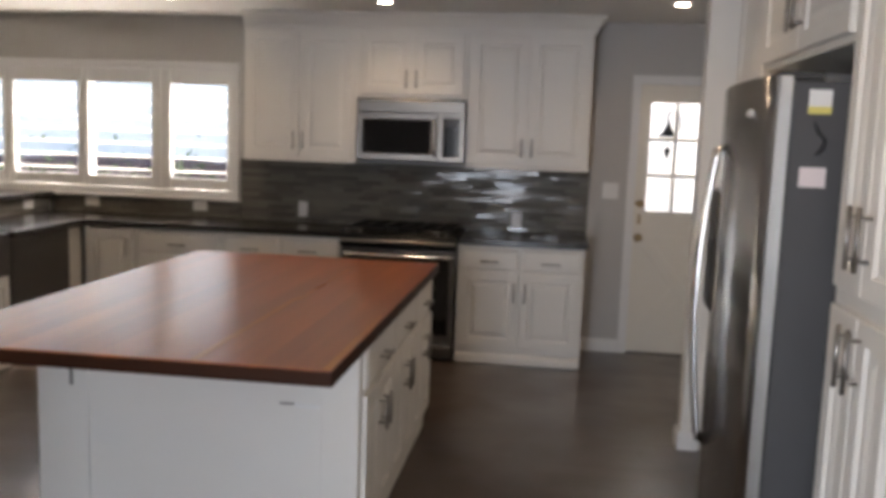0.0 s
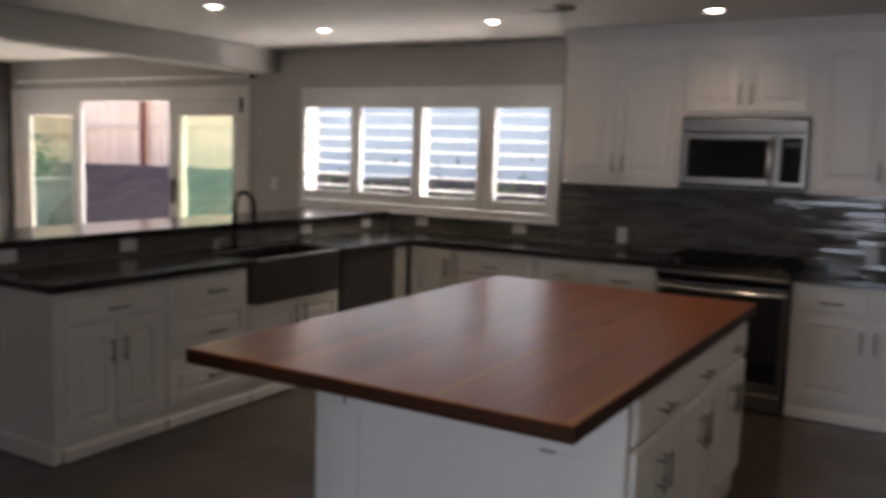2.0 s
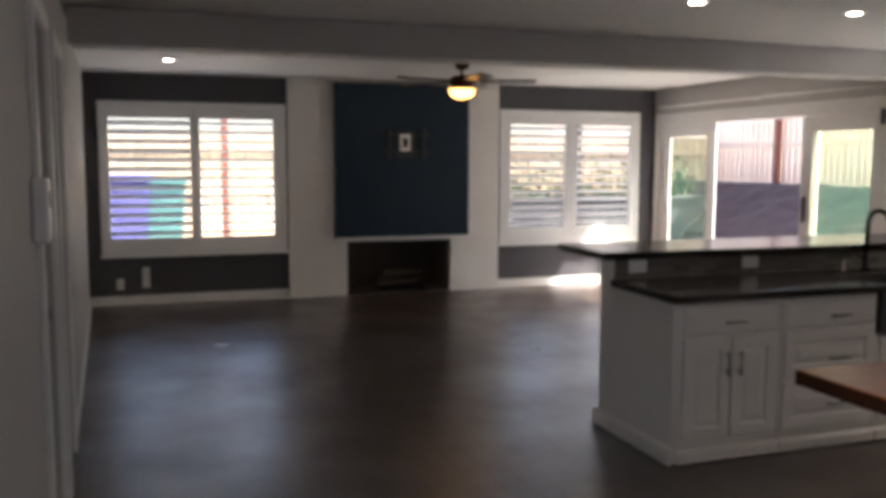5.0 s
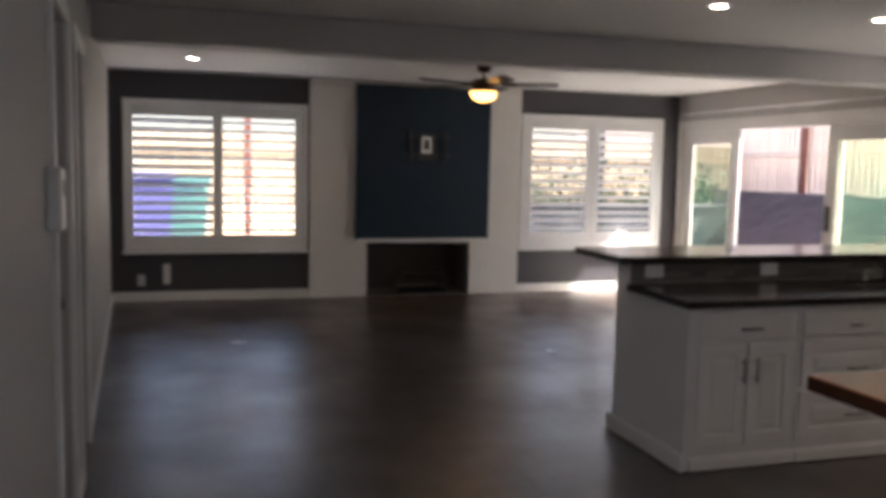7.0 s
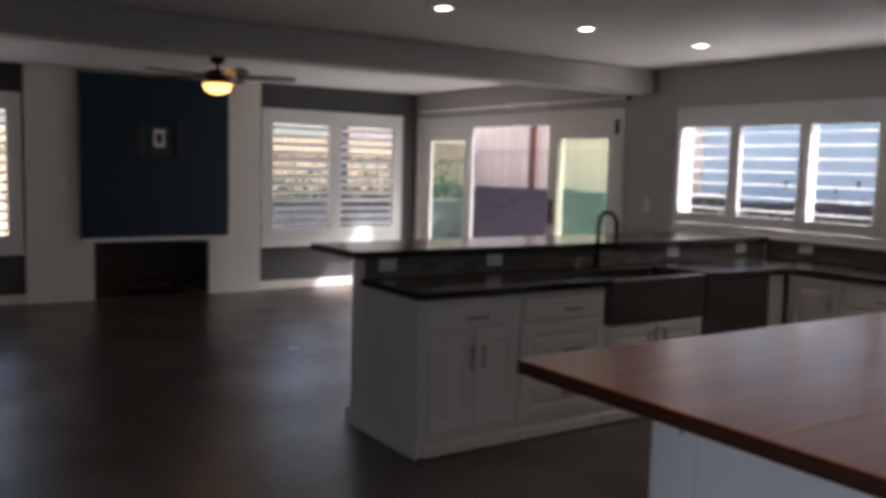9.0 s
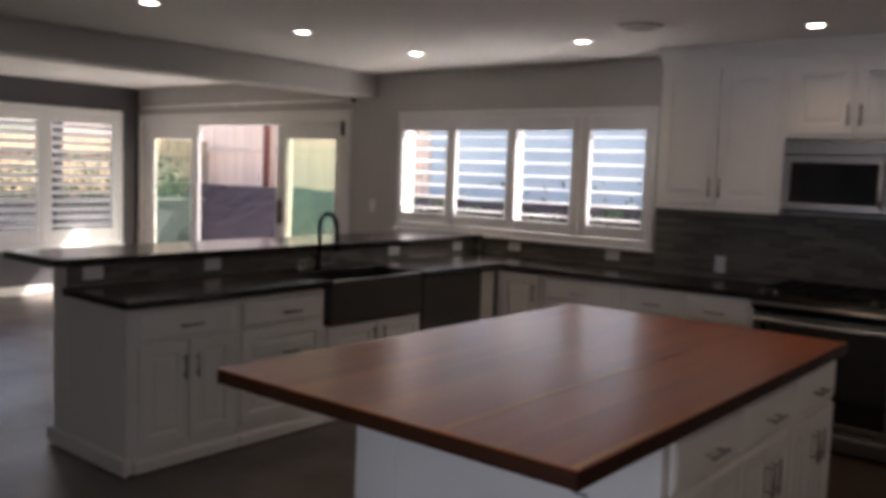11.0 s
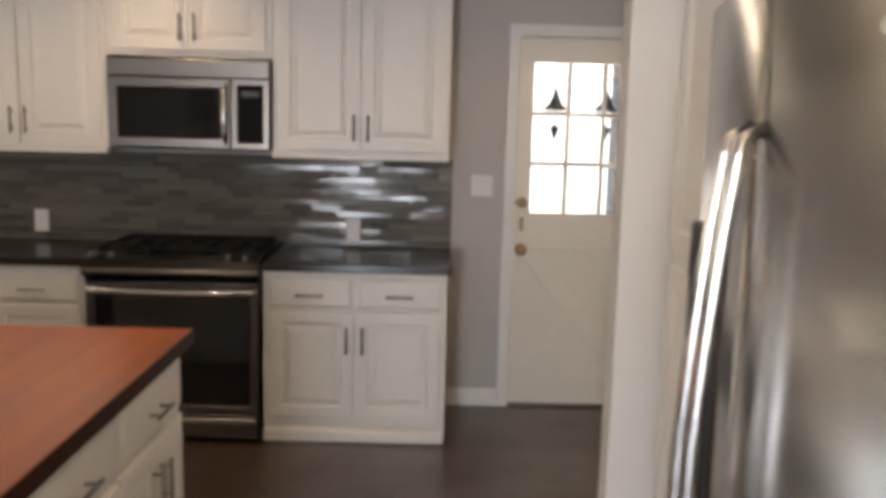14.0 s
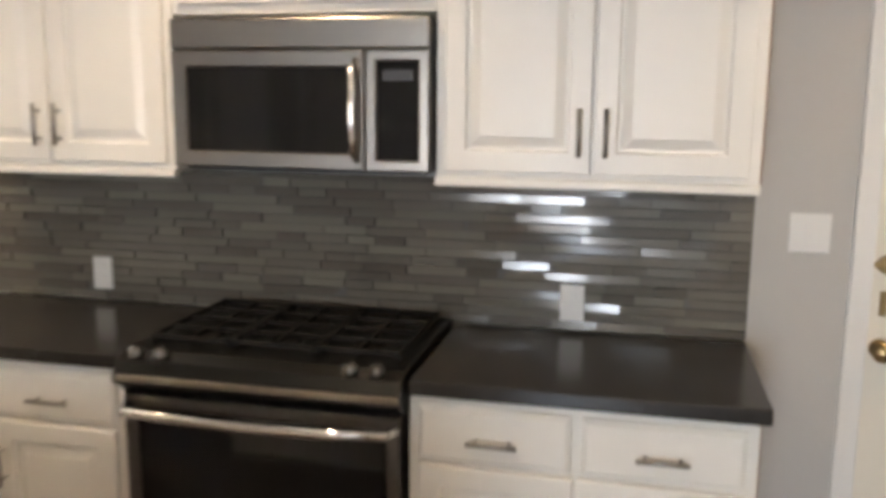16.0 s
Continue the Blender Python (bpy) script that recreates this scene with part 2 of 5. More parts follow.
spot, smear, wear = fn.new("ShaderNodeNewGeometry"), fn.new("ShaderNodeTexNoise"), fn.new("ShaderNodeMapRange")
smear.inputs["Scale"].default_value, smear.inputs["Detail"].default_value = 1.6, 6
wear.inputs["From Min"].default_value, wear.inputs["From Max"].default_value = 0.36, 0.66
wear.inputs["To Min"].default_value, wear.inputs["To Max"].default_value = 0.45, 1.0
fl.new(spot.outputs["Position"], smear.inputs["Vector"]), fl.new(smear.outputs["Fac"], wear.inputs["Value"])
fl.new(wear.outputs["Result"], fn["Principled BSDF"].inputs["Coat Weight"])
fn["Principled BSDF"].inputs["Coat IOR"].default_value = 1.6
BUTCHER = wood("walnut_butcher_block", (0.21, 0.041, 0.006), (0.54, 0.138, 0.022), 0.29, "Y", grain=6, shift=0.08, relief=0.0, uneven=0.0, soft_grain=True)
for key, value in (("Coat Weight", 0.5), ("Coat Roughness", 0.285)):
    BUTCHER.node_tree.nodes["Principled BSDF"].inputs[key].default_value = value
# edge strips: walnut colour roughly ten times darker than the top staves
BUTCHER_EDGE = wood("walnut_dark_edge", (0.021, 0.0065, 0.0025), (0.055, 0.017, 0.006), 0.5, "X", grain=14, relief=0.05)
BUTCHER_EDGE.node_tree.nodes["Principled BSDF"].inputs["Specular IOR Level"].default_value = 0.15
BUTCHER_SAP = wood("pale_sapwood", (0.46, 0.17, 0.05), (0.66, 0.32, 0.12), 0.29, "Y", grain=12)
GLOW_CAN = glow("lit_lamp_lens", (1.0, 0.90, 0.74), 6)
GLOW_FAN = glow("lit_amber_glass", (1.0, 0.50, 0.12), 1.6)
m, n, l, b = nodes_of("window_glass")
b.inputs["Transmission Weight"].default_value, b.inputs["Roughness"].default_value, b.inputs["IOR"].default_value = 1.0, 0.0, 1.15
b.inputs["Base Color"].default_value = (0.97, 0.99, 0.98, 1)
GLASS = m
m, n, l, b = nodes_of("green_tinted_glass")
b.inputs["Transmission Weight"].default_value, b.inputs["Roughness"].default_value, b.inputs["IOR"].default_value = 1.0, 0.0, 1.2
b.inputs["Base Color"].default_value = (0.93, 0.94, 0.80, 1)
# faint teal translucent share imitates sunlit haze and reflection in the pane
haze, haze_mix = n.new("ShaderNodeBsdfTranslucent"), n.new("ShaderNodeMixShader")
haze.inputs["Color"].default_value = (0.25, 0.62, 0.50, 1)
haze_mix.inputs[0].default_value = 0.012
l.new(b.outputs[0], haze_mix.inputs[1]), l.new(haze.outputs[0], haze_mix.inputs[2])
l.new(haze_mix.outputs[0], n["Material Output"].inputs["Surface"])
TINTED = m

# ---- mesh helpers ----


def part(name, bm, material, parent=None, label="", smooth=False):
    """Link a bmesh as one mesh object, under a thing or a part."""
    me = bpy.data.meshes.new(name)
    bm.to_mesh(me)
    bm.free()
    me.materials.append(material)
    if smooth:
        for p in me.polygons:
            p.use_smooth = True
    ob = new(name, me)
    if parent is not None:
        ob.parent = parent
    return tagged(ob, label)


def shared(name, me, parent, m):
    """One more object on a mesh that exists already."""
    ob = new(name, me)
    ob.parent = parent
    ob.matrix_local = m
    return ob


def thing(name, label, category, m=None, group="", kind=""):
    ob = new(name)
    ob.empty_display_size = 0.1
    if m is not None:
        ob.matrix_world = m
    return tagged(ob, label, category, group, kind)


def box(bm, x0, x1, y0, y1, z0, z1, bevel=0.0, segs=1):
    r = bmesh.ops.create_cube(bm, size=1)["verts"]
    c, s = Vector(((x0 + x1) / 2, (y0 + y1) / 2, (z0 + z1) / 2)), Vector((abs(x1 - x0), abs(y1 - y0), abs(z1 - z0)))
    for v in r:
        v.co = Vector((v.co.x * s.x, v.co.y * s.y, v.co.z * s.z)) + c
    if bevel:
        edges = list({e for v in r for e in v.link_edges})
        bmesh.ops.bevel(bm, geom=edges, offset=min(bevel, 0.45 * min(s)), segments=segs, affect="EDGES", profile=0.5)
    return bm


def B(x0, x1, y0, y1, z0, z1, bevel=0.0, segs=1):
    return box(bmesh.new(), x0, x1, y0, y1, z0, z1, bevel, segs)


def rod(bm, a, b, r0, r1=None, n=10):
    """A capped cylinder or cone from a to b."""
    a, b = Vector(a), Vector(b)
    d = b - a
    m = Matrix.Translation((a + b) / 2) @ d.to_track_quat("Z", "Y").to_matrix().to_4x4()
    bmesh.ops.create_cone(bm, cap_ends=True, segments=n, radius1=r0, radius2=r0 if r1 is None else r1, depth=d.length, matrix=m)
    return bm


def lathe(bm, profile, centre=(0, 0, 0), n=20):
    """Turn (radius, height) pairs round the z axis."""
    c = Vector(centre)
    rings = [[bm.verts.new(c + Vector((r * math.cos(k * math.tau / n), r * math.sin(k * math.tau / n), z))) for k in range(n)] for r, z in profile]
    for a, b2 in zip(rings, rings[1:]):
        for k in range(n):
            bm.faces.new((a[k], a[(k + 1) % n], b2[(k + 1) % n], b2[k]))
    bm.faces.new(rings[0][::-1])
    bm.faces.new(rings[-1])
    return bm


def tube(bm, pts, r, n=8):
    """A tube swept along points."""
    pts = [Vector(p) for p in pts]
    rings = []
    for i, p in enumerate(pts):
        d = (pts[min(i + 1, len(pts) - 1)] - pts[max(i - 1, 0)]).normalized()
        q = d.to_track_quat("Z", "Y")
        rings.append([bm.verts.new(p + q @ Vector((r * math.cos(k * math.tau / n), r * math.sin(k * math.tau / n), 0))) for k in range(n)])
    for a, b2 in zip(rings, rings[1:]):
        best = min(range(n), key=lambda s: (a[0].co - b2[s].co).length)
        for k in range(n):
            bm.faces.new((a[k], a[(k + 1) % n], b2[(k + 1 + best) % n], b2[(k + best) % n]))
    bm.faces.new(rings[0][::-1])
    bm.faces.new(rings[-1])
    bmesh.ops.recalc_face_normals(bm, faces=bm.faces)
    return bm


def holed(bm, u0, u1, z0, z1, d0, d1, holes, axis):
    """A wall slab with openings through it. axis 'x': the wall runs along x, d is y; axis 'y': it runs along y, d is x."""
    us = sorted({u0, u1, *[v for h in holes for v in h[:2]]})
    zs = sorted({z0, z1, *[v for h in holes for v in h[2:]]})
    solid = {(i, j): not any(h[0] <= (us[i] + us[i + 1]) / 2 <= h[1] and h[2] <= (zs[j] + zs[j + 1]) / 2 <= h[3] for h in holes) for i in range(len(us) - 1) for j in range(len(zs) - 1)}
    co = (lambda u, d, z: (u, d, z)) if axis == "x" else (lambda u, d, z: (d, u, z))
    vs = {}

    def v(u, d, z):
        k = (u, d, z)
        if k not in vs:
            vs[k] = bm.verts.new(co(u, d, z))
        return vs[k]
    for (i, j), ok in solid.items():
        if not ok:
            continue
        a, b2, c, e = us[i], us[i + 1], zs[j], zs[j + 1]
        bm.faces.new((v(a, d0, c), v(b2, d0, c), v(b2, d0, e), v(a, d0, e)))
        bm.faces.new((v(a, d1, c), v(a, d1, e), v(b2, d1, e), v(b2, d1, c)))
        for di, dj, q in ((-1, 0, ((a, c), (a, e))), (1, 0, ((b2, c), (b2, e))), (0, -1, ((a, c), (b2, c))), (0, 1, ((a, e), (b2, e)))):
            if not solid.get((i + di, j + dj), False):
                (ua, za), (ub, zb) = q
                bm.faces.new((v(ua, d0, za), v(ub, d0, zb), v(ub, d1, zb), v(ua, d1, za)))
    bmesh.ops.recalc_face_normals(bm, faces=bm.faces)
    return bm


def structure(name, bm, material, label):
    return tagged(part(name, bm, material), label, name.split("_")[0], kind="structure")


def frame_mesh(bm, u0, u1, z0, z1, w, d0, d1, bevel=0.004, bottom=True):
    """One frame round an opening, mitred and chamfered, in the local x-z plane, from depth d0 to d1; without the bottom bar, a door casing."""
    c = min(bevel, 0.4 * w, 0.4 * abs(d1 - d0))

    def loop(i, d):
        low = i if bottom else 0
        return [bm.verts.new(p) for p in ((u0 + i, d, z0 + low), (u0 + i, d, z1 - i), (u1 - i, d, z1 - i), (u1 - i, d, z0 + low))]
    loops = [loop(*a) for a in ((c, d0), (0, d0 + c), (0, d1), (w, d1), (w, d0 + c), (w - c, d0))]
    made = []
    for q in range(6):
        a, b2 = loops[q], loops[(q + 1) % 6]
        for k in range(4 if bottom else 3):
            made.append(bm.faces.new((a[k], a[(k + 1) % 4], b2[(k + 1) % 4], b2[k])))
    if not bottom:
        made.append(bm.faces.new([l2[0] for l2 in loops]))
        made.append(bm.faces.new([l2[3] for l2 in loops][::-1]))
    bmesh.ops.recalc_face_normals(bm, faces=made)
    return bm


def panel_face(bm, u0, u1, z0, z1, raised=True, rail=0.058, thick=0.02):
    """A cabinet door or drawer front: flat rails, a moulded groove and a raised field. It faces local -y, its back is at y = 0."""
    if raised and min(u1 - u0, z1 - z0) > 3.4 * rail:
        rings = [(0, 0), (0, -thick + 0.004), (0.004, -thick), (rail, -thick), (rail + 0.007, -thick + 0.011), (rail + 0.016, -thick + 0.011), (rail + 0.042, -thick + 0.002)]
    else:
        rings = [(0, 0), (0, -thick + 0.008), (0.008, -thick + 0.004), (0.014, -thick)]
    loops = [[bm.verts.new(p) for p in ((u0 + i, y, z0 + i), (u1 - i, y, z0 + i), (u1 - i, y, z1 - i), (u0 + i, y, z1 - i))] for i, y in rings]
    for a, b2 in zip(loops, loops[1:]):
        for k in range(4):
            bm.faces.new((a[k], a[(k + 1) % 4], b2[(k + 1) % 4], b2[k]))
    bm.faces.new(loops[-1])
    bm.faces.new(loops[0][::-1])
    return bm


def pull(parent, u, z, length, upright, y=-0.02):
    """A bar pull on two stand-offs."""
    bm = bmesh.new()
    a, b2 = ((u, y - 0.032, z - length / 2), (u, y - 0.032, z + length / 2)) if upright else ((u - length / 2, y - 0.032, z), (u + length / 2, y - 0.032, z))
    rod(bm, a, b2, 0.0065, n=8)
    for s in (-0.33, 0.33):
        p = (u, z + s * length) if upright else (u + s * length, z)
        rod(bm, (p[0], y - 0.032, p[1]), (p[0], y, p[1]), 0.005, n=6)
    return part("handle", bm, NICKEL, parent, "brushed nickel bar pull", smooth=True)


def front(cab, name, u0, u1, z0, z1, handle=None, raised=True, length=0.13):
    """A door or drawer front; handle: (u, z, upright)."""
    door = part(name, panel_face(bmesh.new(), u0, u1, z0, z1, raised), CAB, cab)
    if handle:
        pull(door, *handle[:2], length, handle[2])
    return door

# ---- structure ----
KWIN = (-4.97, -2.40, 1.045, 2.095)      # kitchen window opening, outer frame
SLIDE = (-9.30, -5.68, 0.0, 2.06)        # sliding doors
DOOR = (0.66, 1.40, 0.0, 2.02)           # back door
LWIN, RWIN = (-0.22, 1.72, 0.54, 2.16), (4.28, 6.20, 0.54, 2.16)


def inset(h, d):
    return (h[0] + d, h[1] - d, h[2] + d, h[3] - d)


structure("wall_north", holed(bmesh.new(), FIRE - 0.15, EAST + 0.15, 0, CEIL, NORTH, NORTH + 0.16, [inset(KWIN, 0.05), SLIDE, DOOR], "x"), WALL, "light grey painted kitchen wall with window, sliding doors and back door")
structure("wall_west", holed(bmesh.new(), SIDE - 0.2, NORTH, 0, CEIL, FIRE - 0.15, FIRE - 0.001, [inset(LWIN, 0.05), inset(RWIN, 0.05), (2.40, 3.645, 0, 0.62)], "y"), CHARCOAL, "charcoal painted wall beside the fireplace")
SIDE_WALL = pose(FIRE, SIDE, 0, 0, 0, 2.7)      # this wall runs slightly askew
ws = structure("wall_side", holed(bmesh.new(), 0, 7.9, 0, CEIL, -0.14, 0, [(4.85, 5.45, 0, 2.06), (5.95, 6.62, 0, 2.06)], "x"), WALL, "light grey painted living room wall with two doorways")
ws.matrix_world = SIDE_WALL
structure("wall_hall", holed(bmesh.new(), SOUTH, -0.125, 0, CEIL, -1.65, -1.51, [(-3.27, -1.73, 0.43, 2.07)], "y"), WALL, "plain grey painted hall wall with a window opening")
structure("wall_closet", B(-5.2, -1.65, -1.5, -1.4, 0, CEIL), WALL, "plain grey wall behind the doorways")
structure("wall_south", holed(bmesh.new(), -1.65, EAST + 0.15, 0, CEIL, SOUTH - 0.15, SOUTH, [(-1.40, -0.64, 0.04, 2.12)], "x"), WALL, "plain grey wall with a glazed doorway opening")
structure("wall_east", B(EAST, EAST + 0.15, SOUTH, NORTH, 0, CEIL), WALL, "plain grey painted wall behind the tall cabinets")
structure("wall_stub", B(0.785, EAST, 4.37, 4.49, 0, CEIL, 0.004), CAB, "short white wall beside the tall cabinets")
structure("ceiling", B(FIRE - 0.15, EAST + 0.15, SOUTH - 0.15, NORTH + 0.16, CEIL, CEIL + 0.12), CEILING, "smooth white painted ceiling")
structure("beam", B(-5.54, -5.27, SIDE + 0.22, NORTH, 2.235, CEIL - 0.001, 0.006), WALL, "grey painted dropped ceiling beam")
structure("floor", B(FIRE - 0.15, EAST + 0.15, SOUTH - 0.15, NORTH + 0.16, -0.10, -0.012), FLOOR_WOOD, "dark brown wooden plank floor")
structure("chimney_wall", holed(bmesh.new(), 1.74, 4.26, 0, CEIL, FIRE, FIRE + 0.06, [(2.40, 3.645, 0, 0.62)], "y"), WHITE_WALL, "white plastered chimney breast round the fireplace")


def baseboard(x0, x1, y0, y1, h=0.10):
    bm = B(x0, x1, y0, y1, 0, h - 0.018, 0.002)
    box(bm, x0 + (0.004 if x1 - x0 < 0.05 else 0), x1 - (0.004 if x1 - x0 < 0.05 else 0), y0 + (0.004 if y1 - y0 < 0.05 else 0), y1 - (0.004 if y1 - y0 < 0.05 else 0), h - 0.018, h, 0.003)
    return tagged(part("baseboard", bm, TRIM), "white painted wooden baseboard", "baseboard", kind="structure")


baseboard(0.32, 0.598, NORTH - 0.016, NORTH)
baseboard(FIRE, FIRE + 0.016, SIDE + 0.016, 1.738)
baseboard(FIRE, FIRE + 0.016, 4.262, NORTH - 0.02)
for u0, u1 in ((0.02, 4.78), (5.52, 5.88), (6.69, 7.9)):
    baseboard(u0, u1, 0.001, 0.016).matrix_world = SIDE_WALL
baseboard(-5.56, -4.20, NORTH - 0.016, NORTH)
baseboard(0.769, 0.785, 4.36, 4.49)
baseboard(0.769, 0.868, 4.354, 4.37)
baseboard(1.42, EAST, NORTH - 0.016, NORTH)


def shutter_window(name, label, m, w, z0, z1, panels, gz0, gz1, slat_gap, slats_tilt, proud=0.03):
    """A window with a white frame and louvred shutter panels. Local x runs along the wall, -y into the room, the wall face at y = 0.
    panels: pairs of local x between which the louvres lie."""
    win = thing(name, label, "window", m, kind="structure")
    part("window_frame", frame_mesh(bmesh.new(), 0, w, z0, z1, 0.055, -proud, 0.10, 0.006), SHUT, win)
    sl = bmesh.new()
    box(sl, -0.015, w + 0.015, -proud - 0.02, 0.0, z0 - 0.028, z0 - 0.001, 0.006)
    part("window_sill", sl, SHUT, win)
    edges = [0.056] + [(a[1] + b2[0]) / 2 for a, b2 in zip(panels, panels[1:])] + [w - 0.056]
    for k, (a, b2) in enumerate(panels):
        bm = bmesh.new()
        lo, hi = edges[k] + 0.001, edges[k + 1] - 0.001
        box(bm, lo, a, -proud + 0.004, 0.014, z0 + 0.057, z1 - 0.057, 0.004)
        box(bm, b2, hi, -proud + 0.004, 0.014, z0 + 0.057, z1 - 0.057, 0.004)
        box(bm, a, b2, -proud + 0.006, 0.012, gz1, z1 - 0.058, 0.003)
        box(bm, a, b2, -proud + 0.006, 0.012, z0 + 0.058, gz0, 0.003)
        pan = part("shutter_panel", bm, SHUT, win)
        count = max(2, round((gz1 - gz0) / slat_gap))
        me = None
        for i in range(count):
            z = gz0 + (i + 0.5) * (gz1 - gz0) / count
            tilt = slats_tilt[k % len(slats_tilt)]
            if me is None:
                s = bmesh.new()
                prof = [(0.036, 0.0), (0.02, 0.0045), (-0.02, 0.0045), (-0.036, 0.0), (-0.02, -0.0045), (0.02, -0.0045)]
                ends = [[s.verts.new((x, py, pz)) for py, pz in prof] for x in (a + 0.002, b2 - 0.002)]
                for q in range(6):
                    s.faces.new((ends[0][q], ends[0][(q + 1) % 6], ends[1][(q + 1) % 6], ends[1][q]))
                s.faces.new(ends[0]), s.faces.new(ends[1][::-1])
                bmesh.ops.recalc_face_normals(s, faces=s.faces)
                ob = part("slat", s, SHUT, pan)
                me = ob.data
                ob.matrix_local = pose(0, 0, z, tilt, 0, 0)
            else:
                shared("slat", me, pan, pose(0, 0, z, tilt + random.uniform(-1.5, 1.5), 0, 0))
    pane = part("pane", B(0.056, w - 0.056, 0.085, 0.091, z0 + 0.056, z1 - 0.056), GLASS, win)
    pane.visible_shadow = False
    mid = bmesh.new()
    box(mid, w / 2 - 0.02, w / 2 + 0.02, 0.075, 0.098, z0 + 0.056, z1 - 0.056, 0.003)
    part("mullion", mid, SHUT, win)
    return win


shutter_window("window_1", "white framed kitchen window with open louvred shutters", pose(KWIN[0], NORTH, 0), KWIN[1] - KWIN[0], KWIN[2], KWIN[3],
               [(0.06, 0.575), (0.68, 1.225), (1.32, 1.85), (2.01, 2.475)], 1.185, 1.92, 0.10, (-14, -3, -3, -5))
S180 = Matrix.Rotation(radians(180), 4, "Z")
W90 = Matrix.Rotation(radians(90), 4, "Z")
shutter_window("window_2", "white window with open louvred shutters in charcoal wall", pose(FIRE, LWIN[0], 0) @ W90, LWIN[1] - LWIN[0], LWIN[2], LWIN[3],
               [(0.10, 0.92), (1.02, 1.80)], 0.715, 1.985, 0.098, (-47, -27), 0.05)
shutter_window("window_3", "white window with open louvred shutters beside the sliding doors", pose(FIRE, RWIN[0], 0) @ W90, RWIN[1] - RWIN[0], RWIN[2], RWIN[3],
               [(0.14, 0.88), (1.04, 1.79)], 0.735, 1.985, 0.095, (-40, -34), 0.05)


def sliding_doors():
    """White framed sliding patio doors, the middle leaf slid open."""
    d = thing("door_1", "white framed sliding patio doors standing partly open", "door", pose(0, NORTH, 0), kind="structure")
    x0, x1, _, z1 = SLIDE
    part("casing", frame_mesh(bmesh.new(), x0 - 0.07, x1 + 0.07, 0.0, z1 + 0.07, 0.075, -0.022, -0.001, 0.004, bottom=False), TRIM, d)
    fr = frame_mesh(bmesh.new(), x0 + 0.001, x1 - 0.001, 0.001, z1 - 0.001, 0.06, 0.02, 0.14, 0.004)
    part("door_frame", fr, TRIM, d)
    for name, a, b2, y, mat, stile in (("fixed_leaf", x0 + 0.062, -8.17, 0.03, TINTED, 0.15), ("sliding_leaf", -6.79, -5.745, 0.055, TINTED, 0.15), ("parked_leaf", -6.75, -5.75, 0.092, TINTED, 0.13)):
        lf = part(name, frame_mesh(bmesh.new(), a, b2, 0.063, z1 - 0.063, stile, y, y + 0.03, 0.004), TRIM, d)
        pane = part("pane", B(a + stile, b2 - stile, y + 0.012, y + 0.017, 0.063 + stile, z1 - 0.063 - stile), mat, lf)
        pane.visible_shadow = False
    hd = bmesh.new()
    box(hd, -6.73, -6.70, 0.01, 0.054, 0.95, 1.20, 0.008)
    part("door_handle", hd, DARK_PLASTIC, d, "dark plastic pull handle")
    hd = bmesh.new()
    box(hd, -5.735, -5.70, -0.03, 0.019, 1.88, 2.02, 0.006)
    part("latch", hd, DARK_PLASTIC, d)
    return d


sliding_doors()
rail = thing("curtain_rail", "white curtain rail with dark end cap over sliding doors", "curtain rail")
part("pole", rod(bmesh.new(), (-9.20, NORTH - 0.06, 2.215), (-5.56, NORTH - 0.06, 2.215), 0.012, n=10), TRIM, rail, smooth=True)
part("finial", lathe(bmesh.new(), [(0.008, 0), (0.022, 0.01), (0.026, 0.03), (0.018, 0.045)], n=12), DARK_PLASTIC, rail, "dark round end cap").matrix_local = pose(-5.56, NORTH - 0.06, 2.215, 0, 90, 0)
for bx in (-9.1, -7.4, -5.62):
    part("bracket", B(bx - 0.008, bx + 0.008, NORTH - 0.07, NORTH, 2.195, 2.203, 0.002), TRIM, rail)


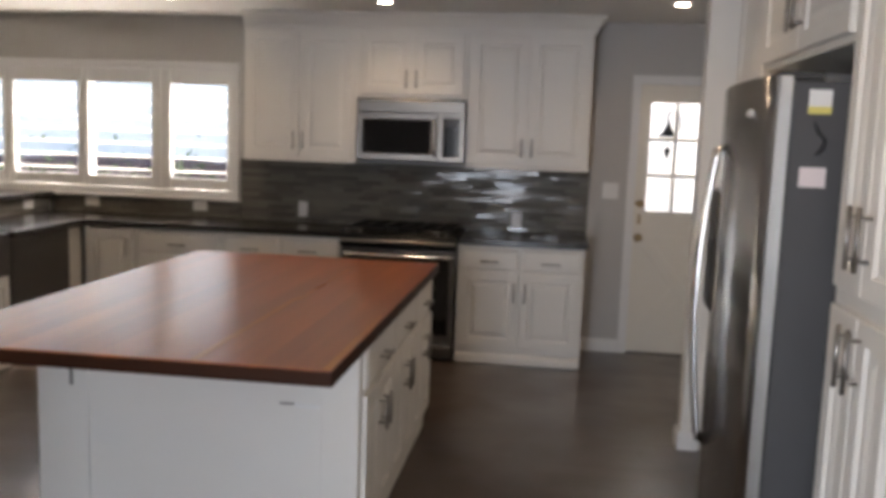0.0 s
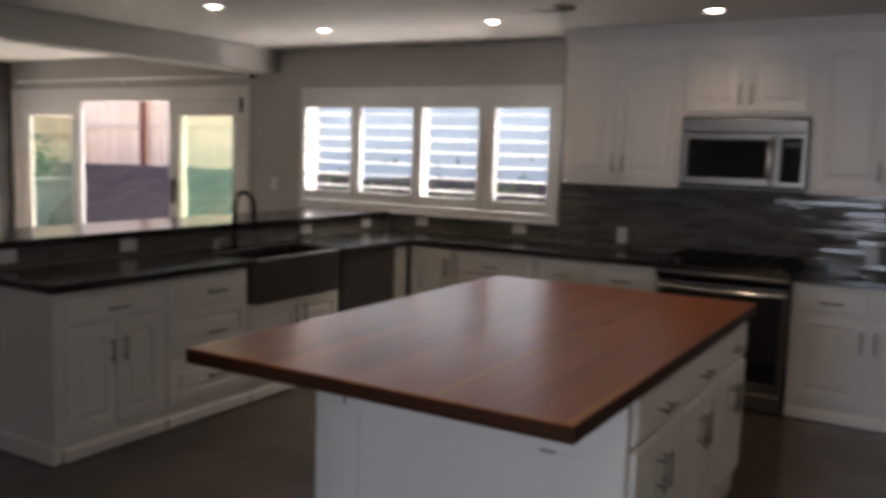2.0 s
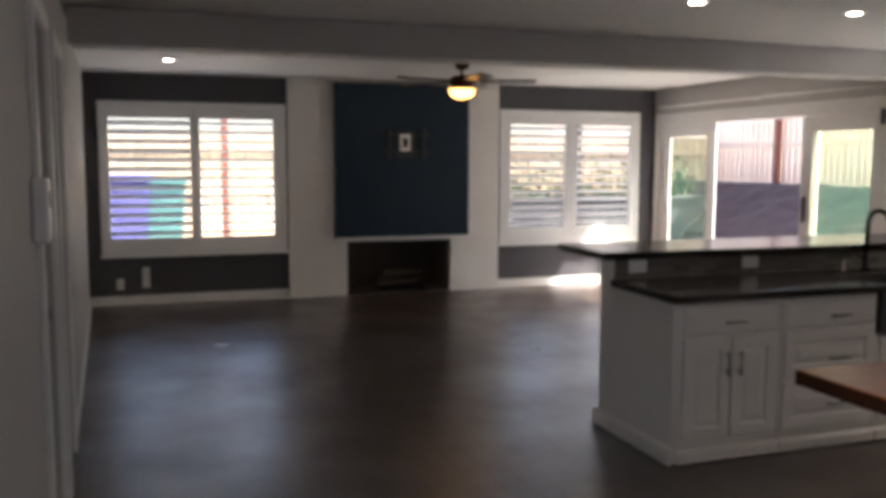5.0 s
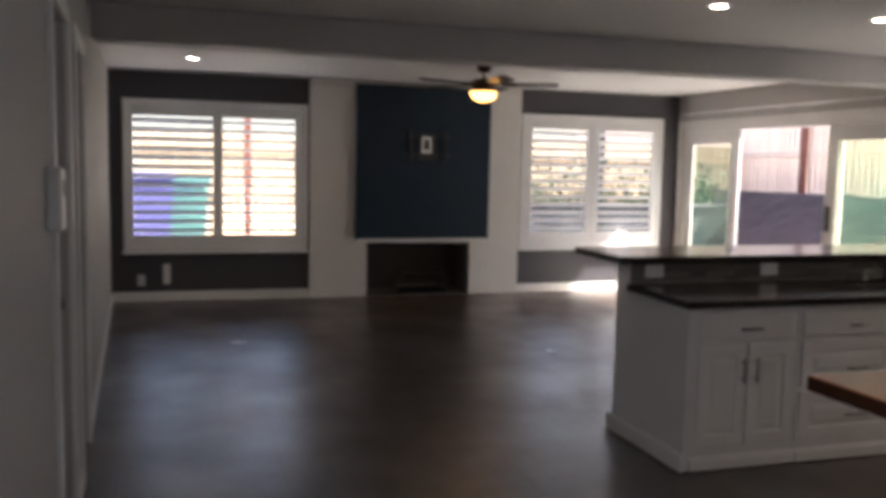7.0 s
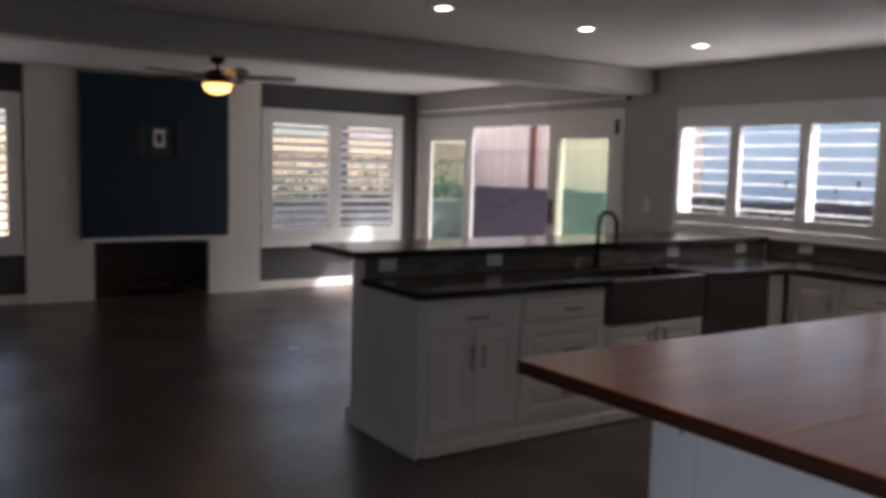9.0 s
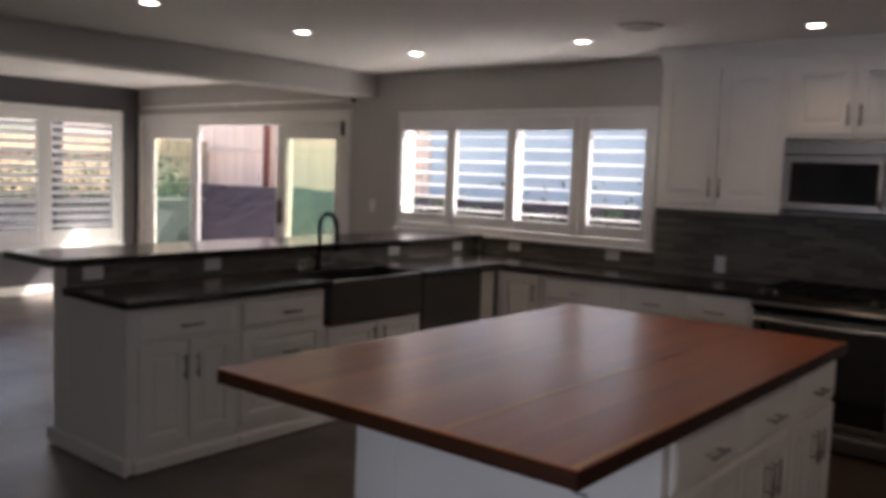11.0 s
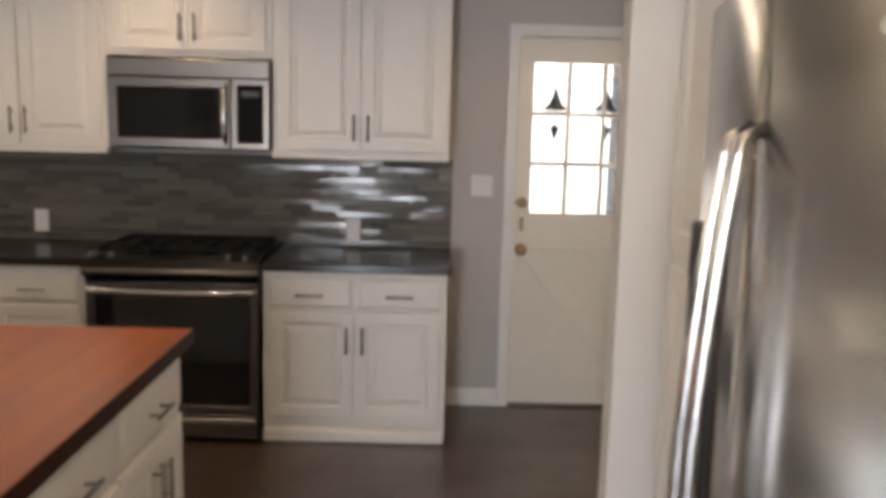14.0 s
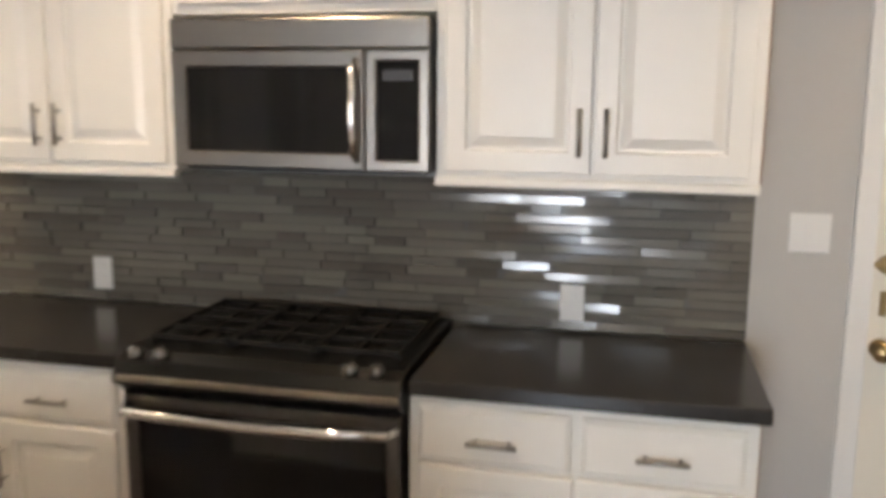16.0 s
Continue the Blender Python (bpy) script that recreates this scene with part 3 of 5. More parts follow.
def back_door():
    """Cream cottage door: nine panes above, a crossbuck panel below."""
    d = thing("door_2", "cream painted back door, nine panes over a crossbuck panel", "door", pose(0, NORTH, 0), kind="structure")
    x0, x1, _, z1 = DOOR
    part("casing", frame_mesh(bmesh.new(), x0 - 0.06, x1 + 0.06, 0, z1 + 0.06, 0.062, -0.018, -0.001, 0.005, bottom=False), TRIM, d)
    gx0, gx1, gz0, gz1 = 0.745, 1.315, 1.085, 1.885
    lx0, lx1, lz0, lz1 = x0 + 0.004, x1 - 0.004, 0.012, z1 - 0.004
    leaf = part("leaf", holed(bmesh.new(), lx0, lx1, lz0, lz1, 0.02, 0.06, [(gx0, gx1, gz0, gz1), (0.76, 1.30, 0.16, 0.86)], "x"), CREAM, d)
    bars = bmesh.new()
    for k in (1, 2):
        x = gx0 + k * (gx1 - gx0) / 3
        box(bars, x - 0.012, x + 0.012, 0.024, 0.052, gz0 + 0.001, gz1 - 0.001, 0.004)
        z = gz0 + k * (gz1 - gz0) / 3
        for j in range(3):
            a = gx0 + j * (gx1 - gx0) / 3 + (0.013 if j else 0.001)
            box(bars, a, gx0 + (j + 1) * (gx1 - gx0) / 3 - (0.013 if j < 2 else 0.001), 0.024, 0.052, z - 0.012, z + 0.012, 0.004)
    part("glazing_bars", bars, CREAM, leaf)
    for i in range(3):
        for j in range(3):
            a, c = gx0 + i * (gx1 - gx0) / 3, gz0 + j * (gz1 - gz0) / 3
            p = part("pane", B(a + 0.004, a + 0.186, 0.037, 0.041, c + 0.004, c + 0.262), GLASS, leaf)
            p.visible_shadow = False
    part("lower_panel", B(0.761, 1.299, 0.032, 0.050, 0.161, 0.859), CREAM, leaf)
    for sgn in (1, -1):
        bm = bmesh.new()
        box(bm, -0.44, 0.44, -0.006, 0.006, -0.045, 0.045, 0.004)
        ob = part("cross_brace", bm, CREAM, leaf)
        ob.matrix_local = pose(1.03, 0.0255 - 0.002 * sgn, 0.51, 0, sgn * 52.0, 0)
    part("rail_moulding", B(0.745, 1.315, 0.012, 0.02, 0.885, 0.90, 0.003), CREAM, leaf)
    kn = lathe(bmesh.new(), [(0.030, 0), (0.030, 0.006), (0.011, 0.010), (0.011, 0.030), (0.026, 0.040), (0.031, 0.055), (0.024, 0.068)], n=16)
    part("knob", kn, BRASS, leaf, "aged brass door knob", smooth=True).matrix_local = pose(0.705, 0.02, 0.885, 90, 0, 0)
    part("lock_plate", B(0.694, 0.716, 0.014, 0.02, 0.985, 1.06, 0.003), BRASS, leaf)
    lb = lathe(bmesh.new(), [(0.028, 0), (0.028, 0.012), (0.02, 0.018)], n=14)
    part("deadbolt", lb, BRASS, leaf, smooth=True).matrix_local = pose(0.705, 0.02, 1.14, 90, 0, 0)
    part("latch_bar", B(0.664, 0.735, 0.000, 0.014, 1.132, 1.148, 0.003), BRASS, leaf)
    part("threshold", B(x0, x1, -0.02, 0.14, 0.0, 0.010, 0.003), DARK_STEEL, d)
    return d


back_door()

# inner doors on the living room's side wall
for nm, u0, u1 in (("door_3", 4.85, 5.45), ("door_4", 5.95, 6.62)):
    d3 = thing(nm, "white panelled inner door in painted casing", "door", SIDE_WALL @ S180, kind="structure")
    part("casing", frame_mesh(bmesh.new(), -u1 - 0.065, -u0 + 0.065, 0, 2.125, 0.067, -0.02, -0.001, 0.004, bottom=False), TRIM, d3)
    lf = part("leaf", panel_face(bmesh.new(), -u1 + 0.004, -u0 - 0.004, 0.01, 1.0, True, 0.11, 0.035), TRIM, d3)
    lf.matrix_local = pose(0, 0.10, 0)
    up = part("upper_leaf", panel_face(bmesh.new(), -u1 + 0.004, -u0 - 0.004, 1.0, 2.05, True, 0.11, 0.035), TRIM, d3)
    up.matrix_local = pose(0, 0.10, 0)
    kb = lathe(bmesh.new(), [(0.028, 0), (0.028, 0.005), (0.010, 0.010), (0.010, 0.030), (0.025, 0.040), (0.028, 0.052), (0.02, 0.062)], n=14)
    part("knob", kb, NICKEL, d3, "brushed nickel knob", smooth=True).matrix_local = pose(-u0 - 0.07, 0.066, 0.95, 90, 0, 0)


def plate(name, label, m, w=0.075, h=0.118, kind="switch"):
    """A wall plate; local -y faces the room."""
    p = thing(name, label, name.replace("_", " "), m)
    part("plate", B(-w / 2, w / 2, -0.006, 0, -h / 2, h / 2, 0.003), PLASTIC, p)
    if kind == "switch":
        part("rocker", B(-0.016, 0.016, -0.011, -0.006, -0.032, 0.032, 0.002), PLASTIC, p)
    else:
        turned = w > h
        for s in (-0.02, 0.02):
            q = (s, 0) if turned else (0, s)
            part("socket", B(q[0] - 0.013, q[0] + 0.013, -0.008, -0.006, q[1] - 0.013, q[1] + 0.013, 0.002), PLASTIC, p)
    return p


plate("light_switch", "white double rocker switch plate on grey wall", pose(0.482, NORTH, 1.227), 0.115, 0.118)
plate("light_switch", "white rocker switch plate between window and sliding doors", pose(-5.30, NORTH, 1.22))
for ox, oz, turned in ((-1.875, 0.985, 0), (-0.205, 0.978, 0), (-2.718, 0.972, 1), (-3.63, 0.972, 1)):
    plate("wall_outlet", "white outlet plate on the grey tile backsplash", pose(ox, NORTH - 0.019, oz), *((0.118, 0.075) if turned else (0.075, 0.118)), kind="outlet")
for oy in (2.93, 3.70, 5.33, 6.10):
    plate("wall_outlet", "white outlet plate on the raised bar's tiles", pose(-3.981, oy, 0.955) @ W90, 0.118, 0.072, kind="outlet")
plate("wall_outlet", "white outlet plate low on charcoal wall", pose(FIRE, -0.05, 0.225) @ W90, kind="outlet")
plate("cable_plate", "tall white cable plate low on charcoal wall", pose(FIRE, 0.21, 0.29) @ W90, 0.075, 0.22)
plate("light_switch", "white switch plate on living room wall", SIDE_WALL @ pose(4.45, 0, 1.26) @ S180)
th = thing("thermostat", "white plastic thermostat box on grey wall", "thermostat", SIDE_WALL @ pose(6.78, 0, 1.40) @ S180)
part("body", B(-0.07, 0.07, -0.05, 0, -0.10, 0.10, 0.010, 2), PLASTIC, th)
part("screen", B(-0.04, 0.04, -0.052, -0.05, 0.01, 0.06), DARK_PLASTIC, th)

# ---- kitchen: base cabinets on the north wall ----
FACE = 5.845


def carcass(cab, w, z0, z1, depth, kick=True):
    bm = B(0, w, 0, depth, z0 + (0.09 if kick else 0), z1, 0.002)
    part("body", bm, CAB, cab)
    if kick:
        bm = B(0, w, 0.012, depth, 0, z0 + 0.089)
        box(bm, 0, w, -0.030, 0.012, 0, 0.072, 0.012)
        part("plinth", bm, CAB, cab)


def base_unit(x0, x1, drawers, doors, m=None, label="white raised-panel base cabinet under black countertop", depth=0.57):
    w = x1 - x0
    cab = thing("base_cabinet", label, "cabinet", m or pose(x0, FACE, 0), group="kitchen base cabinets")
    carcass(cab, w, 0, 0.843, depth)
    g = 0.028
    nd = max(drawers, 1)
    for k in range(drawers):
        a, b2 = g + k * (w - g) / nd, (k + 1) * (w - g) / nd
        front(cab, "drawer", a, b2, 0.67, 0.820, ((a + b2) / 2, 0.735, False), raised=False)
    for k in range(doors):
        a, b2 = g + k * (w - 2 * g + 0.012) / doors, g - 0.012 + (k + 1) * (w - 2 * g + 0.012) / doors
        hu = b2 - 0.032 if (k % 2 == 0 and doors > 1) or doors == 1 else a + 0.032
        front(cab, "door", a, b2, 0.125, 0.655 if drawers else 0.832, (hu, 0.52 if drawers else 0.70, True))
    return cab


right_base = base_unit(-0.580, 0.300, 2, 2)
part("side_panel", B(0.8803, 0.886, 0.02, 0.565, 0.07, 0.842), SIDE_WOOD, right_base, "brown wood side panel")
base_unit(-2.310, -1.425, 2, 2)
base_unit(-2.955, -2.314, 1, 2)
base_unit(-3.37, -2.959, 0, 1, label="white corner base cabinet with one door")

# ---- upper cabinets ----
UFACE = 6.145


def wall_unit(x0, x1, z0, z1, handle_z):
    w = x1 - x0
    cab = thing("wall_cabinet", "white raised-panel wall cabinet, two closed doors", "cabinet", pose(x0, UFACE, 0), group="kitchen wall cabinets")
    part("body", B(0, w, 0, NORTH - UFACE - 0.001, z0, z1, 0.002), CAB, cab)
    g = 0.028
    for k in range(2):
        a, b2 = (g, w / 2 - 0.004) if k == 0 else (w / 2 + 0.004, w - g)
        front(cab, "door", a, b2, z0 + 0.028, z1 - 0.03, (b2 - 0.032 if k == 0 else a + 0.032, handle_z, True))
    if z0 < 1.5:
        bm = B(-0.001, w + 0.001, -0.022, 0.012, z0 - 0.014, z0 + 0.012, 0.006, 2)
        part("light_rail", bm, CAB, cab)
    return cab


wall_unit(-2.254, -1.400, 1.378, 2.335, 1.52)
right_unit = wall_unit(-0.584, 0.295, 1.378, 2.335, 1.52)
part("side_panel", B(0.8793, 0.885, 0.015, 0.29, 1.392, 2.334), SIDE_WOOD, right_unit, "brown wood side panel")
wall_unit(-1.397, -0.587, 1.848, 2.335, 1.985)
crown = thing("cabinet_crown", "white crown moulding between cabinets and ceiling", "moulding")
bm = bmesh.new()
prof = [(0.0, 2.336), (-0.012, 2.336), (-0.014, 2.355), (-0.03, 2.375), (-0.055, 2.42), (-0.075, 2.43), (-0.075, CEIL - 0.001), (0.0, CEIL - 0.001)]
ends = [[bm.verts.new((x + (py * sx), UFACE + py, pz)) for py, pz in prof] for x, sx in ((-2.254, 0), (0.295, -1))]
for q in range(len(prof)):
    bm.faces.new((ends[0][q], ends[0][(q + 1) % len(prof)], ends[1][(q + 1) % len(prof)], ends[1][q]))
bm.faces.new(ends[0])
part("front_moulding", bm, CAB, crown)
bm = bmesh.new()
ends = [[bm.verts.new((0.295 - py, y + (py if y < NORTH - 0.1 else 0), pz)) for py, pz in prof] for y in (UFACE, NORTH - 0.001)]
for q in range(len(prof)):
    bm.faces.new((ends[0][q], ends[0][(q + 1) % len(prof)], ends[1][(q + 1) % len(prof)], ends[1][q]))
bm.faces.new(ends[1])
part("side_moulding", bm, CAB, crown)
part("filler", B(-2.254, 0.295, UFACE + 0.001, NORTH - 0.001, 2.336, CEIL - 0.001), CAB, crown)

# ---- countertops ----
tagged(part("countertop", B(-0.578, 0.322, 5.815, NORTH - 0.02, 0.845, 0.888, 0.005, 2), STONE), "polished black quartz countertop beside the range", "countertop")
bm = B(-3.345, -1.421, 5.815, NORTH - 0.02, 0.845, 0.888, 0.005, 2)
tagged(part("countertop", bm, STONE), "polished black quartz countertop along the tiled wall", "countertop")
bm = B(-3.985, -3.348, 2.76, 4.125, 0.845, 0.888, 0.005, 2)
box(bm, -3.985, -3.84, 4.126, 4.965, 0.845, 0.888)
box(bm, -3.985, -3.348, 4.966, NORTH - 0.02, 0.845, 0.888, 0.005, 2)
tagged(part("countertop", bm, STONE), "polished black quartz countertop round the farmhouse sink", "countertop")

# ---- microwave ----
mw = thing("microwave_oven", "stainless steel over-the-range microwave with black window", "microwave", pose(-1.386, 6.10, 1.402))
MWW, MWH = 0.792, 0.432
part("body", B(0.003, MWW - 0.003, 0.03, 0.338, 0.002, MWH - 0.002, 0.004), DARK_STEEL, mw)
part("vent_strip", B(0, MWW, 0, 0.03, MWH - 0.088, MWH, 0.006, 2), STEEL, mw)
bm = frame_mesh(bmesh.new(), 0, 0.60, 0.0, MWH - 0.091, 0.048, 0.0, 0.03, 0.005)
dr = part("door", bm, STEEL, mw)
part("window", B(0.045, 0.555, 0.006, 0.028, 0.045, MWH - 0.136, 0.003), BLACK_GLASS, dr, "black glass door window")
hb = bmesh.new()
tube(hb, [(0.578, 0.0, 0.03), (0.578, -0.03, 0.05), (0.578, -0.042, 0.12), (0.578, -0.045, 0.17), (0.578, -0.042, 0.22), (0.578, -0.03, 0.29), (0.578, 0.0, 0.31)], 0.012, 10)
part("handle", hb, CHROME, dr, "bright curved door handle", smooth=True)
bm = frame_mesh(bmesh.new(), 0.605, MWW, 0.0, MWH - 0.091, 0.032, 0.0, 0.03, 0.005)
cp = part("control_panel", bm, STEEL, mw)
part("keypad", B(0.634, MWW - 0.031, 0.006, 0.028, 0.03, MWH - 0.122, 0.003), BLACK_GLASS, cp)
part("display", B(0.655, MWW - 0.05, 0.003, 0.006, 0.255, 0.285), DARK_PLASTIC, cp)
part("base_vent", B(0.02, MWW - 0.02, 0.03, 0.32, -0.010, 0.001, 0.003), DARK_PLASTIC, mw)

# ---- range ----
rg = thing("gas_range", "slide-in gas range with black cooktop and stainless oven door", "range", pose(-1.412, 5.80, 0))
RW = 0.825
part("body", B(0.012, RW - 0.012, 0.03, 0.60, 0.06, 0.86, 0.003), BLACK_STEEL, rg)
part("plinth", B(0.02, RW - 0.02, 0.06, 0.58, 0.0, 0.06), DARK_PLASTIC, rg)
bm = bmesh.new()
prof = [(-0.035, 0.845), (-0.028, 0.822), (0.02, 0.79), (0.60, 0.79), (0.60, 0.905), (0.035, 0.905), (-0.01, 0.888)]
ends = [[bm.verts.new((x, py, pz)) for py, pz in prof] for x in (0.0, RW)]
for q in range(len(prof)):
    bm.faces.new((ends[0][q], ends[0][(q + 1) % 7], ends[1][(q + 1) % 7], ends[1][q]))
bm.faces.new(ends[0]), bm.faces.new(ends[1][::-1])
bmesh.ops.recalc_face_normals(bm, faces=bm.faces)
part("cooktop", bm, ENAMEL, rg, "black enamel cooktop with sloped control panel")
part("front_trim", B(0.0, RW, -0.040, -0.030, 0.832, 0.852, 0.003), STEEL, rg)
for kx in (0.055, 0.130, RW - 0.145, RW - 0.070):
    kb = lathe(bmesh.new(), [(0.021, 0), (0.021, 0.012), (0.017, 0.018), (0.015, 0.03)], n=12)
    part("knob", kb, DARK_STEEL, rg, "metal burner knob", smooth=True).matrix_local = pose(kx, 0.008, 0.896, 18, 0, 0)
for k in range(3):
    gx = 0.04 + k * 0.252
    g = bmesh.new()
    for s in (0.0, 0.235):
        box(g, gx + s, gx + s + 0.011, 0.10, 0.56, 0.918, 0.935, 0.002)
    for s in (0.10, 0.21, 0.325, 0.44, 0.549):
        box(g, gx + 0.011, gx + 0.235, s, s + 0.011, 0.920, 0.933, 0.002)
    box(g, gx + 0.117, gx + 0.128, 0.111, 0.549, 0.9201, 0.9329)
    for fx in (gx + 0.003, gx + 0.238):
        for fy in (0.11, 0.54):
            box(g, fx, fx + 0.008, fy, fy + 0.01, 0.905, 0.92)
    part("grate", g, IRON, rg, "black cast iron pan support")
for bx in (0.165, 0.415, 0.665):
    for by in (0.22, 0.44):
        part("burner", lathe(bmesh.new(), [(0.045, 0.905), (0.045, 0.912), (0.03, 0.916), (0.028, 0.918)], (bx, by, 0), 14), IRON, rg)
bm = frame_mesh(bmesh.new(), 0.008, RW - 0.008, 0.145, 0.785, 0.040, 0.0, 0.03, 0.005)
od = part("oven_door", bm, DARK_STEEL, rg)
part("window", B(0.047, RW - 0.047, 0.004, 0.028, 0.184, 0.746, 0.003), BLACK_GLASS, od, "black glass oven window")
hb = bmesh.new()
tube(hb, [(0.02, -0.005, 0.752), (0.035, -0.045, 0.752), (0.2, -0.058, 0.747), (RW / 2, -0.062, 0.745), (RW - 0.2, -0.058, 0.747), (RW - 0.035, -0.045, 0.752), (RW - 0.02, -0.005, 0.752)], 0.015, 10)
part("handle", hb, CHROME, od, "bright curved oven handle", smooth=True)
dw = part("storage_drawer", B(0.008, RW - 0.008, 0.0, 0.03, 0.02, 0.138, 0.005), DARK_STEEL, rg)
part("handle", B(0.02, RW - 0.02, -0.016, 0.001, 0.100, 0.126, 0.007, 2), CHROME, dw)

# ---- peninsula ----
PF = -3.395               # cabinet fronts, facing east
PEN = lambda y: pose(PF, y, 0) @ W90
pw = thing("bar_wall", "white half wall carrying the raised breakfast bar", "half wall", kind="structure")
part("core", B(-4.150, -3.998, 2.79, NORTH - 0.001, 0, 0.998, 0.003), CAB, pw)
part("end_panel", B(-3.996, PF, 2.79, 2.815, 0.0, 0.843, 0.003), CAB, pw)
part("end_baseboard", B(-4.178, PF + 0.030, 2.758, 2.789, 0.0, 0.100, 0.012), CAB, pw)
part("side_baseboard", B(-4.166, -4.151, 2.79, NORTH - 0.02, 0.0, 0.095, 0.005), CAB, pw)
tagged(part("bar_top", B(-4.545, -3.945, 2.70, NORTH - 0.02, 1.0, 1.042, 0.006, 2), STONE), "polished black quartz raised breakfast bar top", "bar top")

cab = base_unit(0, 0.63, 1, 2, PEN(2.817), "white base cabinet at the end of the peninsula")
cab = thing("drawer_cabinet", "white three-drawer base cabinet in the peninsula", "cabinet", PEN(3.449))
carcass(cab, 0.642, 0, 0.843, 0.57)
for z0, z1, hz in ((0.67, 0.820, 0.735), (0.41, 0.655, 0.50), (0.125, 0.385, 0.25)):
    front(cab, "drawer", 0.02, 0.622, z0, z1, (0.36, hz, False), raised=z1 - z0 > 0.2)
cab = thing("sink_cabinet", "white sink base cabinet below the farmhouse sink", "cabinet", PEN(4.093))
carcass(cab, 0.885, 0, 0.600, 0.57)
front(cab, "door", 0.02, 0.438, 0.125, 0.59, (0.40, 0.50, True))
front(cab, "door", 0.446, 0.865, 0.125, 0.59, (0.485, 0.50, True))
sink = thing("farmhouse_sink", "dark stainless farmhouse sink with apron front", "sink", PEN(4.128))
bm = bmesh.new()
x1s, d1s, zt, zb = 0.834, 0.49, 0.878, 0.603
box(bm, 0, x1s, -0.03, -0.005, zb, zt, 0.008, 2)
part("apron", bm, DARK_STEEL, sink)
bm = bmesh.new()
box(bm, 0, 0.02, -0.004, d1s - 0.05, zb, zt, 0.003)
box(bm, x1s - 0.02, x1s, -0.004, d1s - 0.05, zb, zt, 0.003)
box(bm, 0.02, x1s - 0.02, d1s - 0.07, d1s - 0.05, zb, zt, 0.003)
box(bm, 0.02, x1s - 0.02, -0.004, 0.016, zb, zt, 0.003)
box(bm, 0.02, x1s - 0.02, 0.016, d1s - 0.07, zb, zb + 0.015)
part("bowl", bm, DARK_STEEL, sink)
part("drain", lathe(bmesh.new(), [(0.045, 0), (0.045, 0.004), (0.03, 0.005)], (0.42, 0.22, zb + 0.015), 14), CHROME, sink)
dwash = thing("dishwasher", "dark stainless dishwasher built into the peninsula", "dishwasher", PEN(4.982))
part("body", B(0.005, 0.665, 0.02, 0.57, 0.09, 0.842), DARK_PLASTIC, dwash)
ddoor = part("door", B(0.006, 0.664, -0.022, 0.019, 0.105, 0.85, 0.008, 2), DARK_STEEL, dwash)
part("handle", B(0.05, 0.62, -0.030, -0.021, 0.80, 0.825, 0.004), DARK_STEEL, ddoor)
part("toe_kick", B(0.006, 0.664, 0.03, 0.05, 0.0, 0.10), DARK_PLASTIC, dwash)
fill = thing("corner_filler", "white filler panel at the cabinet corner", "cabinet", PEN(5.65))
part("panel", B(0, 0.19, 0, 0.5, 0, 0.843, 0.002), CAB, fill)
fauc = thing("kitchen_faucet", "tall arched bronze-toned faucet behind the sink", "faucet", pose(-3.90, 4.50, 0.888))
part("base", lathe(bmesh.new(), [(0.030, 0), (0.030, 0.008), (0.020, 0.016), (0.018, 0.11), (0.014, 0.115)], n=16), FAUCET, fauc, smooth=True)
sp = bmesh.new()
pts = [(0, 0, 0.11), (0, 0, 0.22)] + [(0.085 - 0.085 * math.cos(a), 0, 0.285 + 0.085 * math.sin(a)) for a in [k * math.pi / 10 for k in range(11)]] + [(0.172, 0, 0.20)]
tube(sp, pts, 0.014, 10)
part("spout", sp, FAUCET, fauc, smooth=True)
part("spray_head", rod(bmesh.new(), (0.172, 0, 0.205), (0.174, 0, 0.13), 0.014, 0.017, 12), FAUCET, fauc, smooth=True)
part("lever", rod(bmesh.new(), (0, -0.018, 0.07), (0.01, -0.095, 0.10), 0.007, 0.005, 8), FAUCET, fauc, smooth=True)
sd = thing("soap_dispenser", "small metal soap dispenser beside the faucet", "soap dispenser", pose(-3.90, 4.33, 0.888))
part("base", lathe(bmesh.new(), [(0.018, 0), (0.018, 0.006), (0.010, 0.012), (0.010, 0.05)], n=12), NICKEL, sd, smooth=True)
part("spout", tube(bmesh.new(), [(0, 0, 0.05), (0.01, 0, 0.065), (0.06, 0, 0.062)], 0.006, 8), NICKEL, sd, smooth=True)

# ---- island ----
IX0, IX1, IY0, IY1 = -1.79, -0.572, 2.80, 4.45
isl = thing("kitchen_island", "white kitchen island with drawers, doors and panelled end", "kitchen island")
part("body", B(IX0, IX1, IY0, IY1, 0.09, 0.843, 0.003), CAB, isl)
part("plinth", B(IX0 + 0.01, IX1 - 0.012, IY0 + 0.012, IY1 - 0.01, 0, 0.089), CAB, isl)
bm = bmesh.new()
for a, b2 in ((IX0, IX0 + 0.20), (IX1 - 0.138, IX1)):
    box(bm, a, b2, IY0 - 0.016, IY0 - 0.001, 0.0, 0.842, 0.003)
box(bm, IX0 + 0.201, IX1 - 0.139, IY0 - 0.008, IY0 - 0.001, 0.0, 0.842)
part("end_panel", bm, CAB, isl)
for bx in (-1.71, -0.80):
    bm = bmesh.new()
    box(bm, bx, bx + 0.045, IY0 - 0.30, IY0 - 0.017, 0.848, 0.842, 0.001)
    box(bm, bx, bx + 0.045, IY0 - 0.026, IY0 - 0.017, 0.70, 0.848, 0.001)
    part("support_bracket", bm, CAB, isl)
